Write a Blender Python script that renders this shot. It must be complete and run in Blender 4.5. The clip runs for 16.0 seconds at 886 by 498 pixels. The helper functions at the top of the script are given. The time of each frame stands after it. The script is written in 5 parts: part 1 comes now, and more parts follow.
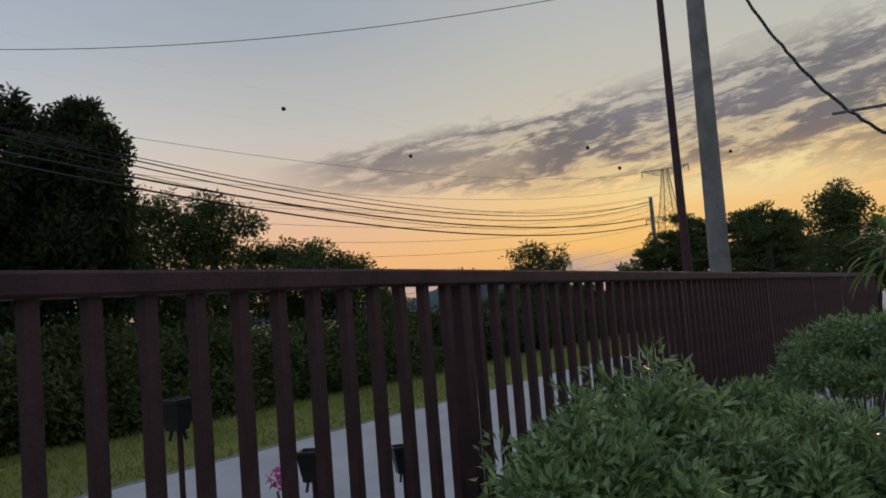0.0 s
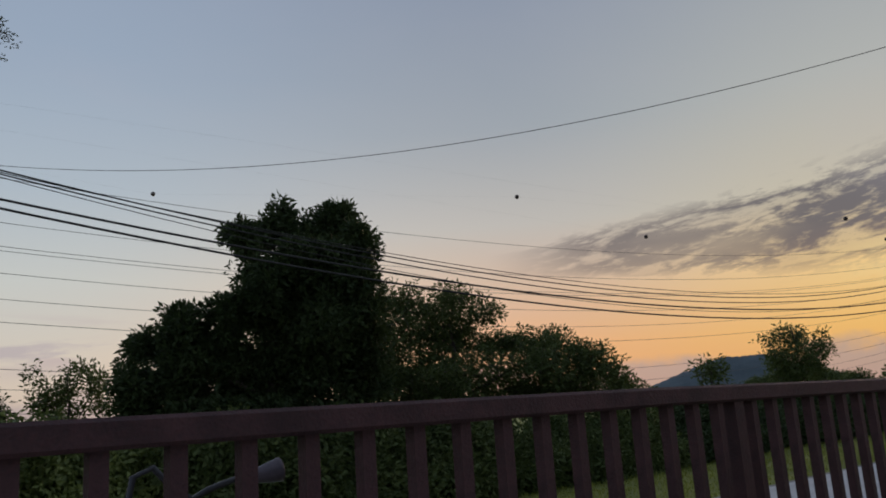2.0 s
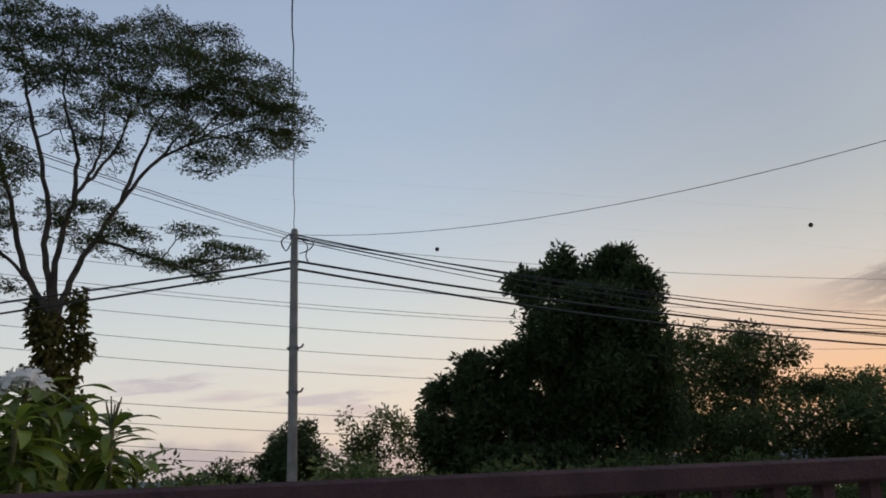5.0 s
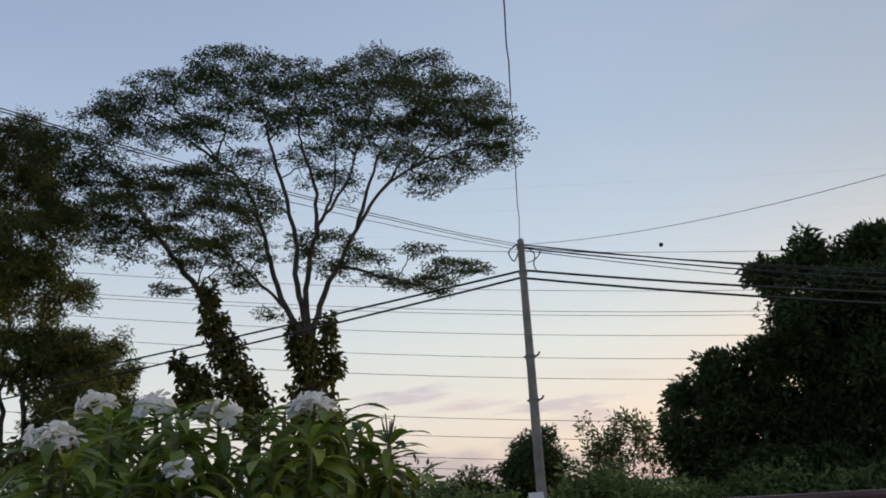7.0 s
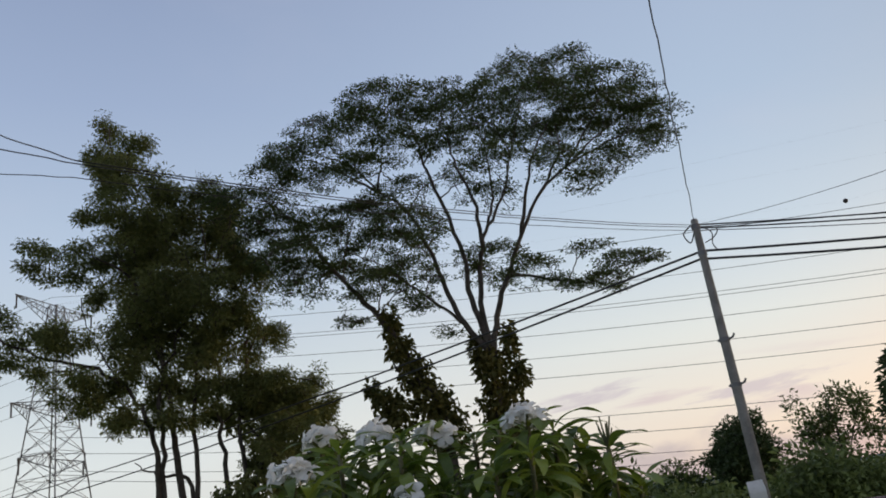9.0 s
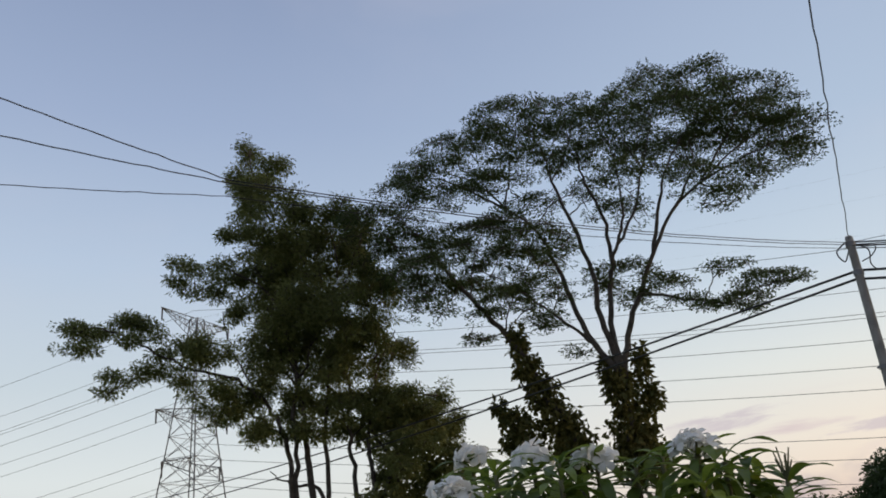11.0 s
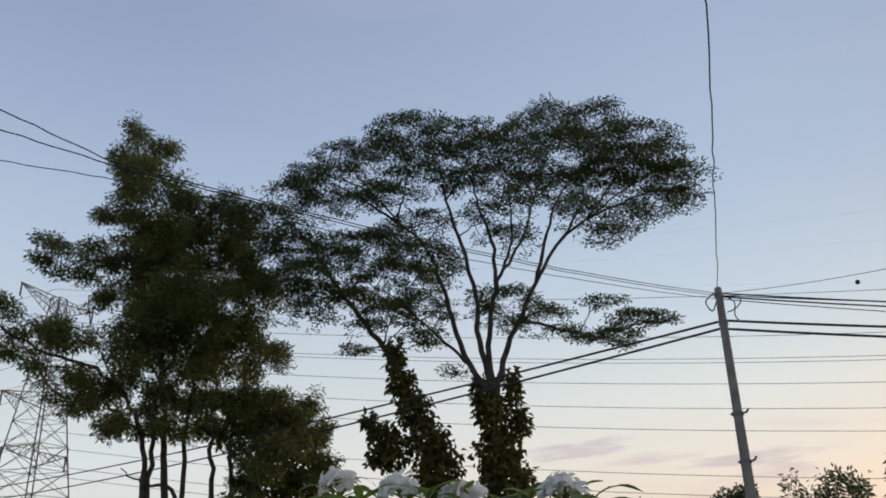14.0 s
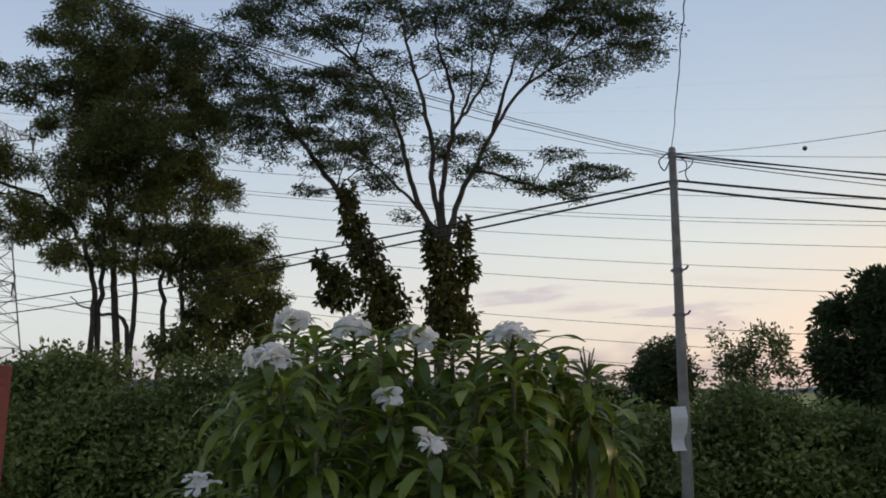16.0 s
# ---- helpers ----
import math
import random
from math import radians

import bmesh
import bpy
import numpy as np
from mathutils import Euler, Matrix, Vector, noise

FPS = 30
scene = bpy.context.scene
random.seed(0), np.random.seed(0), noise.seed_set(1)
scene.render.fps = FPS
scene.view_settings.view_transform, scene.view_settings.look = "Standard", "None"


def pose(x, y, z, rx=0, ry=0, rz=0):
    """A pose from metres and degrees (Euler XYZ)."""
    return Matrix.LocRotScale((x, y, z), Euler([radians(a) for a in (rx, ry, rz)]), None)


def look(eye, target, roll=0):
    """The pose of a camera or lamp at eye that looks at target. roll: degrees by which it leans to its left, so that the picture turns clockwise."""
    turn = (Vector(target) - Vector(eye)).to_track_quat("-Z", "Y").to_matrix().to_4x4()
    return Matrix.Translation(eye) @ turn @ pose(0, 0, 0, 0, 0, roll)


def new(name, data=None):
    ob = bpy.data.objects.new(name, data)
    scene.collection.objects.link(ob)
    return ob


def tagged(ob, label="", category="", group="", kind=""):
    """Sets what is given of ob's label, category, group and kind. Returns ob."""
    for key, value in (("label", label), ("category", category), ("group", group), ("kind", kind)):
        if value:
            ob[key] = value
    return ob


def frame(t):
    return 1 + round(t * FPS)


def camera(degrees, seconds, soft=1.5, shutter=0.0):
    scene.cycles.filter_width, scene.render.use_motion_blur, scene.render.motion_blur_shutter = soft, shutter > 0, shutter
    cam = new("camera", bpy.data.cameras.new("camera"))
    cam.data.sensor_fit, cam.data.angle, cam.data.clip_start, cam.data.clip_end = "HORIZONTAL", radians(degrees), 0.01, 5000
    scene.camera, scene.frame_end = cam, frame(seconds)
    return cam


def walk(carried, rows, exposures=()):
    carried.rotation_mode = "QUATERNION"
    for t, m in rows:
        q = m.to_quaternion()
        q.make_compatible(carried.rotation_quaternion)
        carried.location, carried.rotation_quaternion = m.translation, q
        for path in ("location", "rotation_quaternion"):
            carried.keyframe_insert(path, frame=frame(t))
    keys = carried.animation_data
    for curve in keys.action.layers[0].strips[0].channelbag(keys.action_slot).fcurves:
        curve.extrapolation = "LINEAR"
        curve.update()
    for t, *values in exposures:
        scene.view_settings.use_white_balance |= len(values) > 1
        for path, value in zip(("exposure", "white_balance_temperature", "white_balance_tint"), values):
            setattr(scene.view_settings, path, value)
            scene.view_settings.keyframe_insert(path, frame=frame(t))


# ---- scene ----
# ---- camera ----
cam = camera(58.58, 16.0, soft=1.8)
PATH = """
0 0.000 0.001 1.100 -1.06 4.32 -4.65
0.5 -0.033 0.014 1.124 3.84 6.06 -4.75
1 -0.043 0.028 1.144 8.05 7.98 -4.68
1.5 -0.057 0.045 1.171 11.86 9.84 -4.31
2 -0.058 0.056 1.188 15.46 11.64 -3.88
2.5 -0.068 0.056 1.200 18.85 13.05 -3.21
3 -0.082 0.048 1.208 22.17 14.08 -2.67
3.5 -0.096 0.029 1.209 25.43 14.68 -2.52
6 -0.150 -0.125 1.215 43.21 16.70 -2.51
6.5 -0.170 -0.146 1.228 47.47 16.98 -2.55
7 -0.197 -0.162 1.239 52.07 17.12 -3.09
7.5 -0.230 -0.181 1.228 56.40 17.31 -4.15
8 -0.264 -0.216 1.221 61.06 17.50 -5.36
8.5 -0.264 -0.234 1.239 62.58 18.41 -7.90
9 -0.263 -0.251 1.260 64.31 18.70 -8.20
9.5 -0.298 -0.300 1.251 69.73 17.41 -6.85
12 -0.426 -0.402 1.345 73.94 23.27 -3.10
12.5 -0.442 -0.409 1.363 71.05 24.94 -2.95
13 -0.454 -0.405 1.376 68.40 25.33 -2.47
13.5 -0.461 -0.394 1.384 65.77 24.57 -2.18
14 -0.464 -0.381 1.386 64.67 21.28 -1.64
14.5 -0.466 -0.372 1.386 64.49 16.97 -0.65
15 -0.475 -0.378 1.392 63.82 14.30 -0.18
15.5 -0.483 -0.390 1.400 62.86 12.26 0.01
16 -0.488 -0.403 1.409 61.30 10.10 0.33
"""


def heading(yaw, pitch=0.0):
    """The direction at so many degrees to the left of +y and up."""
    a, b = radians(yaw), radians(pitch)
    return Vector((-math.sin(a) * math.cos(b), math.cos(a) * math.cos(b), math.sin(b)))


rows = []
for line in PATH.strip().splitlines():
    t, x, y, z, yaw, pitch, roll = map(float, line.split())
    eye = Vector((x, y, z))
    rows.append((t, look(eye, eye + heading(yaw, pitch), roll)))
walk(cam, rows, [(0, -0.08), (1.5, -0.22), (3.5, -0.12), (6, 0.24), (7, 0.28), (9.5, 0.3), (12.5, 0.28), (14, 0.26), (16, 0.28)])

# ---- world: dusk sky, the sun low behind a bank of cloud ----
SUN_YAW, SUN_UP = -22.0, 4.0


def rgb(r, g, b):
    """A linear colour from display values 0 to 255."""
    return tuple((c / 255 / 12.92 if c <= 10 else ((c / 255 + 0.055) / 1.055) ** 2.4) for c in (r, g, b)) + (1.0,)


world = bpy.data.worlds.new("dusk_sky")
scene.world = world
world.use_nodes = True
wt = world.node_tree
wt.nodes.clear()


class Nodes:
    """Short ways to write a node tree."""

    def __init__(self, tree):
        self.tree = tree

    def add(self, kind, **props):
        n = self.tree.nodes.new(kind)
        for k, v in props.items():
            setattr(n, k, v)
        return n

    def link(self, a, b):
        self.tree.links.new(a, b)

    def put(self, value, socket):
        if isinstance(value, bpy.types.NodeSocket):
            self.link(value, socket)
        else:
            socket.default_value = value

    def math(self, op, a, b=0.0, c=0.0):
        n = self.add("ShaderNodeMath", operation=op)
        for v, s in zip((a, b, c), n.inputs):
            self.put(v, s)
        return n.outputs[0]

    def smooth(self, v, lo, hi, to0=0.0, to1=1.0):
        n = self.add("ShaderNodeMapRange", interpolation_type="SMOOTHSTEP")
        for s, x in zip(n.inputs, (v, lo, hi, to0, to1)):
            self.put(x, s)
        return n.outputs[0]

    def ramp(self, v, stops, mode="LINEAR"):
        n = self.add("ShaderNodeValToRGB")
        n.color_ramp.interpolation = mode
        e = n.color_ramp.elements
        while len(e) < len(stops):
            e.new(0.5)
        for el, (p, c) in zip(e, stops):
            el.position, el.color = p, c
        self.put(v, n.inputs[0])
        return n.outputs[0]

    def mix(self, f, a, b, blend="MIX"):
        n = self.add("ShaderNodeMix", data_type="RGBA", blend_type=blend)
        self.put(f, n.inputs[0])
        self.put(a, n.inputs[6])
        self.put(b, n.inputs[7])
        return n.outputs[2]

    def noise(self, vec, scale, detail=4.0, rough=0.55, warp=0.0):
        n = self.add("ShaderNodeTexNoise")
        if vec is not None:
            self.link(vec, n.inputs["Vector"])
        for k, v in (("Scale", scale), ("Detail", detail), ("Roughness", rough), ("Distortion", warp)):
            n.inputs[k].default_value = v
        return n.outputs["Fac"]

    def xyz(self, x, y, z=0.0):
        n = self.add("ShaderNodeCombineXYZ")
        for v, s in zip((x, y, z), n.inputs):
            self.put(v, s)
        return n.outputs[0]


W = Nodes(wt)
coord = W.add("ShaderNodeTexCoord").outputs["Generated"]
parts = W.add("ShaderNodeSeparateXYZ")
W.link(coord, parts.inputs[0])
sx, sy, sz = parts.outputs
up = W.math("MULTIPLY", W.math("ARCSINE", sz), 57.2958)
az = W.math("MULTIPLY", W.math("ARCTAN2", W.math("MULTIPLY", sx, -1.0), sy), 57.2958)
off = W.math("ABSOLUTE", W.math("WRAP", W.math("SUBTRACT", az, SUN_YAW), 180.0, -180.0))
level = W.math("DIVIDE", up, 60.0)


def sky_ramp(rows):
    return W.ramp(level, [(max(0.0, e / 60.0), rgb(*c)) for e, c in rows])


near_sun = sky_ramp([(0, (242, 170, 98)), (4, (252, 198, 116)), (8, (250, 212, 148)), (13, (212, 202, 180)), (20, (190, 192, 188)), (35, (150, 160, 178)), (60, (142, 150, 166))])
beside = sky_ramp([(0, (230, 166, 122)), (4, (236, 178, 136)), (8, (220, 188, 166)), (13, (198, 195, 191)), (20, (166, 175, 185)), (32, (146, 158, 180)), (60, (140, 148, 166))])
away = sky_ramp([(0, (214, 192, 176)), (5, (218, 208, 196)), (10, (208, 211, 208)), (16, (184, 197, 209)), (24, (164, 181, 202)), (36, (152, 167, 192)), (60, (142, 152, 172))])
behind = sky_ramp([(0, (200, 202, 198)), (6, (204, 210, 211)), (12, (186, 197, 205)), (20, (169, 185, 205)), (30, (146, 162, 190)), (42, (125, 140, 170)), (60, (138, 148, 168))])
sky = W.mix(W.smooth(off, 6.0, 34.0), near_sun, beside)
sky = W.mix(W.smooth(off, 30.0, 66.0), sky, away)
sky = W.mix(W.smooth(off, 62.0, 116.0), sky, behind)

# the slanting bank of broken cloud on the sunset's side
lean = W.math("ADD", up, W.math("MULTIPLY", az, 0.13))
streak = W.noise(W.xyz(W.math("MULTIPLY", az, 0.17), W.math("MULTIPLY", lean, 0.6), 3.1), 1.0, 8.0, 0.66, 0.35)
fibre = W.noise(W.xyz(W.math("MULTIPLY", az, 0.55), W.math("MULTIPLY", lean, 2.3), 6.3), 1.0, 5.0, 0.6, 0.5)
streak = W.math("ADD", W.math("MULTIPLY", streak, 0.72), W.math("MULTIPLY", fibre, 0.28))
broad = W.noise(W.xyz(W.math("MULTIPLY", az, 0.05), W.math("MULTIPLY", lean, 0.12), 8.4), 1.0, 4.0, 0.5, 0.3)
half = W.math("MAXIMUM", W.math("ADD", 1.5, W.math("MULTIPLY", W.math("SUBTRACT", 5.0, az), 0.09)), 0.3)
mid = W.math("SUBTRACT", 10.5, W.math("MULTIPLY", az, 0.03))
away_mid = W.math("DIVIDE", W.math("ABSOLUTE", W.math("SUBTRACT", up, mid)), half)
bank = W.math("ADD", away_mid, W.math("MULTIPLY", W.math("SUBTRACT", streak, 0.5), 3.2))
bank = W.smooth(bank, 1.25, 0.75)
bank = W.math("MULTIPLY", bank, W.smooth(az, 13.0, 2.0))
bank = W.math("MULTIPLY", bank, W.smooth(broad, 0.25, 0.5, 0.55, 1.0))
warm = W.math("MULTIPLY", W.smooth(up, 11.0, 7.0), W.smooth(off, 20.0, 4.0))
cloud_tone = W.mix(W.math("MULTIPLY", warm, 0.6), rgb(103, 99, 107), rgb(168, 122, 100))
sky = W.mix(W.math("MULTIPLY", bank, W.smooth(streak, 0.41, 0.53, 0.22, 0.93)), sky, cloud_tone)
# lit yellow edge under the bank
glow = W.math("MULTIPLY", W.smooth(W.math("ABSOLUTE", W.math("SUBTRACT", up, 7.6)), 2.4, 0.2), W.smooth(off, 14.0, 2.0))
sky = W.mix(W.math("MULTIPLY", glow, W.smooth(streak, 0.62, 0.44, 0.0, 0.75)), sky, rgb(255, 232, 168))
# thin pink wisps low over the trees and a hazy bank on the horizon
wisp_n = W.noise(W.xyz(W.math("MULTIPLY", az, 0.1), W.math("MULTIPLY", up, 0.55), 5.0), 1.0, 5.0, 0.5, 0.4)
wisp = W.math("MULTIPLY", W.smooth(wisp_n, 0.52, 0.68), W.smooth(W.math("ABSOLUTE", W.math("SUBTRACT", up, 5.8)), 2.6, 0.6))
wisp = W.math("MULTIPLY", wisp, W.smooth(W.math("ABSOLUTE", W.math("SUBTRACT", az, 50.0)), 16.0, 8.0))
sky = W.mix(W.math("MULTIPLY", wisp, 0.75), sky, rgb(192, 176, 182))
shred = W.noise(W.xyz(W.math("MULTIPLY", az, 0.35), W.math("MULTIPLY", W.math("ADD", up, W.math("MULTIPLY", az, 0.08)), 1.6), 9.0), 1.0, 5.0, 0.6, 0.5)
for a0, e0, ha, hu, lift in ((55.6, 6.6, 4.2, 0.85, -0.1), (44.6, 5.5, 5.2, 0.7, -0.06)):
    du = W.math("DIVIDE", W.math("SUBTRACT", W.math("SUBTRACT", up, e0), W.math("MULTIPLY", W.math("SUBTRACT", az, a0), lift)), hu)
    da = W.math("DIVIDE", W.math("SUBTRACT", az, a0), ha)
    ring = W.math("SQRT", W.math("ADD", W.math("MULTIPLY", du, du), W.math("MULTIPLY", da, da)))
    ring = W.math("ADD", ring, W.math("MULTIPLY", W.math("SUBTRACT", shred, 0.5), 2.4))
    sky = W.mix(W.smooth(ring, 1.0, 0.2, 0.0, 0.7), sky, rgb(182, 172, 182))
haze_n = W.noise(W.xyz(W.math("MULTIPLY", az, 0.16), W.math("MULTIPLY", up, 0.25), 1.0), 1.0, 5.0, 0.5, 0.2)
haze = W.smooth(W.math("ADD", up, W.math("MULTIPLY", W.math("SUBTRACT", haze_n, 0.5), -6.0)), 3.2, 1.9)
sky = W.mix(W.math("MULTIPLY", haze, 0.68), sky, rgb(164, 156, 166))
high_n = W.noise(W.xyz(W.math("MULTIPLY", az, 0.03), W.math("MULTIPLY", up, 0.06), 2.0), 1.0, 5.0, 0.55, 0.4)
sky = W.mix(W.smooth(high_n, 0.45, 0.75, 0.0, 0.16), sky, rgb(196, 190, 200))
sky = W.mix(W.smooth(up, -0.5, -4.0), sky, rgb(60, 66, 60))
nishita = W.add("ShaderNodeTexSky", sky_type="NISHITA")
nishita.sun_disc, nishita.sun_elevation, nishita.sun_rotation = False, radians(SUN_UP), radians(SUN_YAW)
bg = W.add("ShaderNodeBackground")
W.link(sky, bg.inputs[0])
bg.inputs[1].default_value = 0.96
bg2 = W.add("ShaderNodeBackground")
W.link(nishita.outputs[0], bg2.inputs[0])
bg2.inputs[1].default_value = 0.006
both = W.add("ShaderNodeAddShader")
W.link(bg.outputs[0], both.inputs[0])
W.link(bg2.outputs[0], both.inputs[1])
wo = W.add("ShaderNodeOutputWorld")
W.link(both.outputs[0], wo.inputs[0])

sun = new("sun", bpy.data.lights.new("sun", "SUN"))
sun.data.energy, sun.data.angle, sun.data.color = 0.9, radians(14), (1.0, 0.72, 0.45)
sun.matrix_world = look((0, 0, 30), Vector((0, 0, 30)) - heading(SUN_YAW, SUN_UP + 3))

# ---- materials ----


def material(name, dark, light, rough=0.7, scale=6.0, fine=60.0, bump=0.15, metal=0.0, through_light=0.0, island=0.0, gloss=0.5, each=0.0):
    """A surface whose colour wanders between two tones at two scales, with fine relief; leaves also let light through."""
    m = bpy.data.materials.new(name)
    m.use_nodes = True
    N = Nodes(m.node_tree)
    p = m.node_tree.nodes["Principled BSDF"]
    c = N.add("ShaderNodeTexCoord").outputs["Object"]
    big, small = N.noise(c, scale, 5.0, 0.6, 0.3), N.noise(c, fine, 4.0, 0.6)
    f = N.math("ADD", N.math("MULTIPLY", big, 0.65), N.math("MULTIPLY", small, 0.35))
    f = N.smooth(f, 0.32, 0.68)
    if island:
        r = N.add("ShaderNodeNewGeometry").outputs["Random Per Island"]
        f = N.math("ADD", N.math("MULTIPLY", f, 1 - island), N.math("MULTIPLY", r, island))
    if each:
        f = N.math("ADD", N.math("MULTIPLY", f, 1 - each), N.math("MULTIPLY", N.add("ShaderNodeObjectInfo").outputs["Random"], each))
    col = N.mix(f, (*dark, 1.0), (*light, 1.0))
    N.link(col, p.inputs["Base Color"])
    N.put(N.smooth(small, 0.2, 0.8, max(0.0, rough - 0.1), min(1.0, rough + 0.1)), p.inputs["Roughness"])
    p.inputs["Metallic"].default_value = metal
    p.inputs["Specular IOR Level"].default_value = gloss
    if bump:
        b = N.add("ShaderNodeBump")
        b.inputs["Strength"].default_value, b.inputs["Distance"].default_value = bump, 0.01
        N.link(small, b.inputs["Height"])
        N.link(b.outputs[0], p.inputs["Normal"])
    if through_light:
        tr = N.add("ShaderNodeBsdfTranslucent")
        N.link(col, tr.inputs[0])
        mx = N.add("ShaderNodeMixShader")
        mx.inputs[0].default_value = through_light
        N.link(p.outputs[0], mx.inputs[1])
        N.link(tr.outputs[0], mx.inputs[2])
        N.link(mx.outputs[0], m.node_tree.nodes["Material Output"].inputs[0])
    return m


RUST = material("red_oxide_steel", (0.041, 0.019, 0.021), (0.102, 0.044, 0.047), 0.62, 9, 140, 0.35, 0.2)
GATE_RED = material("faded_red_paint", (0.14, 0.034, 0.026), (0.23, 0.062, 0.045), 0.6, 7, 120, 0.3)
CONCRETE = material("weathered_concrete", (0.17, 0.162, 0.152), (0.32, 0.305, 0.285), 0.85, 3, 60, 0.4)
PALE_STONE = material("pale_paving", (0.42, 0.42, 0.4), (0.6, 0.6, 0.57), 0.8, 4, 50, 0.3)
WALL_PAINT = material("cream_wall_paint", (0.4, 0.37, 0.32), (0.5, 0.47, 0.41), 0.85, 2, 60, 0.2)
ROADBED = material("grey_road", (0.46, 0.47, 0.48), (0.58, 0.59, 0.6), 0.85, 1.2, 40, 0.4)
GRASS_SOIL = material("grass_ground", (0.13, 0.16, 0.035), (0.26, 0.28, 0.06), 0.9, 0.6, 14, 0.6)
SOIL = material("planting_soil", (0.05, 0.045, 0.025), (0.12, 0.11, 0.05), 0.95, 2, 30, 0.7)
GRASS = material("grass_blades", (0.15, 0.2, 0.035), (0.36, 0.4, 0.08), 0.7, 2, 30, 0, 0, 0.35, 0.6)
BARK_DARK = material("dark_bark", (0.035, 0.028, 0.024), (0.1, 0.085, 0.07), 0.9, 5, 60, 0.7)
BARK_PALE = material("pale_bark", (0.1, 0.09, 0.075), (0.26, 0.23, 0.19), 0.9, 5, 60, 0.6)
LEAF_ALBIZIA = material("feathery_leaf", (0.036, 0.058, 0.02), (0.105, 0.135, 0.046), 0.6, 0.5, 12, 0, 0, 0.3, 0.5, gloss=0.2)
LEAF_GUM = material("drooping_leaf", (0.07, 0.095, 0.034), (0.23, 0.245, 0.085), 0.6, 0.5, 12, 0, 0, 0.3, 0.5, gloss=0.2)
LEAF_DARK = material("glossy_dark_leaf", (0.028, 0.05, 0.02), (0.08, 0.115, 0.042), 0.5, 0.6, 12, 0, 0, 0.22, 0.5, gloss=0.2)
LEAF_MID = material("mango_leaf", (0.048, 0.08, 0.026), (0.15, 0.19, 0.065), 0.55, 0.6, 12, 0, 0, 0.25, 0.5, gloss=0.2)
LEAF_VINE = material("vine_leaf", (0.04, 0.055, 0.014), (0.16, 0.14, 0.04), 0.6, 0.8, 12, 0, 0, 0.3, 0.6, gloss=0.2)
LEAF_HEDGE = material("hedge_leaf", (0.055, 0.09, 0.028), (0.33, 0.39, 0.12), 0.5, 0.7, 12, 0, 0, 0.3, 0.45, gloss=0.35)
LEAF_SHRUB = material("small_green_leaf", (0.04, 0.1, 0.026), (0.52, 0.68, 0.27), 0.22, 3, 30, 0, 0, 0.25, 0.7, gloss=0.9)
LEAF_PLUMERIA = material("plumeria_leaf", (0.032, 0.078, 0.012), (0.28, 0.355, 0.05), 0.34, 5, 50, 0.1, 0, 0.42, 0.0, each=0.7)
LEAF_PALM = material("bright_frond", (0.07, 0.13, 0.03), (0.2, 0.28, 0.07), 0.5, 3, 30, 0, 0, 0.3, 0.5)
DRY_LEAF = material("yellowed_leaf", (0.16, 0.1, 0.03), (0.3, 0.22, 0.06), 0.6, 6, 50, 0.1, 0, 0.3, 0.0, each=0.6)
PETAL = material("white_petal", (0.84, 0.84, 0.81), (0.9, 0.9, 0.87), 0.5, 9, 60, 0, 0, 0.4, 0.0)
PINK = material("pink_petal", (0.6, 0.06, 0.3), (0.75, 0.16, 0.45), 0.5, 9, 60, 0, 0, 0.3, 0.3)
STEM = material("green_stem", (0.08, 0.09, 0.035), (0.18, 0.17, 0.09), 0.7, 8, 60, 0.2)
CABLE = material("black_cable", (0.012, 0.012, 0.013), (0.03, 0.03, 0.032), 0.55, 8, 60, 0)
ALU_WIRE = material("dull_aluminium_wire", (0.1, 0.1, 0.11), (0.16, 0.16, 0.17), 0.6, 8, 60, 0)
STEEL = material("galvanised_steel", (0.14, 0.14, 0.15), (0.24, 0.24, 0.25), 0.6, 2, 30, 0.1, 0.5)
BALL_PAINT = material("dark_marker_paint", (0.03, 0.025, 0.03), (0.06, 0.04, 0.04), 0.6, 2, 30, 0)
BLACK_PLASTIC = material("black_plastic", (0.015, 0.015, 0.018), (0.035, 0.035, 0.04), 0.45, 8, 60, 0.05)
PALE_PLASTIC = material("pale_plastic", (0.06, 0.05, 0.062), (0.11, 0.09, 0.11), 0.5, 8, 60, 0.05)
GREEN_PLASTIC = material("green_plastic", (0.01, 0.09, 0.07), (0.02, 0.14, 0.11), 0.5, 8, 60, 0.05)
CARD = material("white_sheet", (0.62, 0.63, 0.66), (0.74, 0.75, 0.78), 0.7, 6, 60, 0.1)
# air haze is mixed into this base colour as a blue tint
HAZY_HILL = material("haze_tinted_woods", (0.062, 0.09, 0.105), (0.105, 0.14, 0.158), 0.95, 0.03, 0.4, 0.6)

# ---- ways to build ----


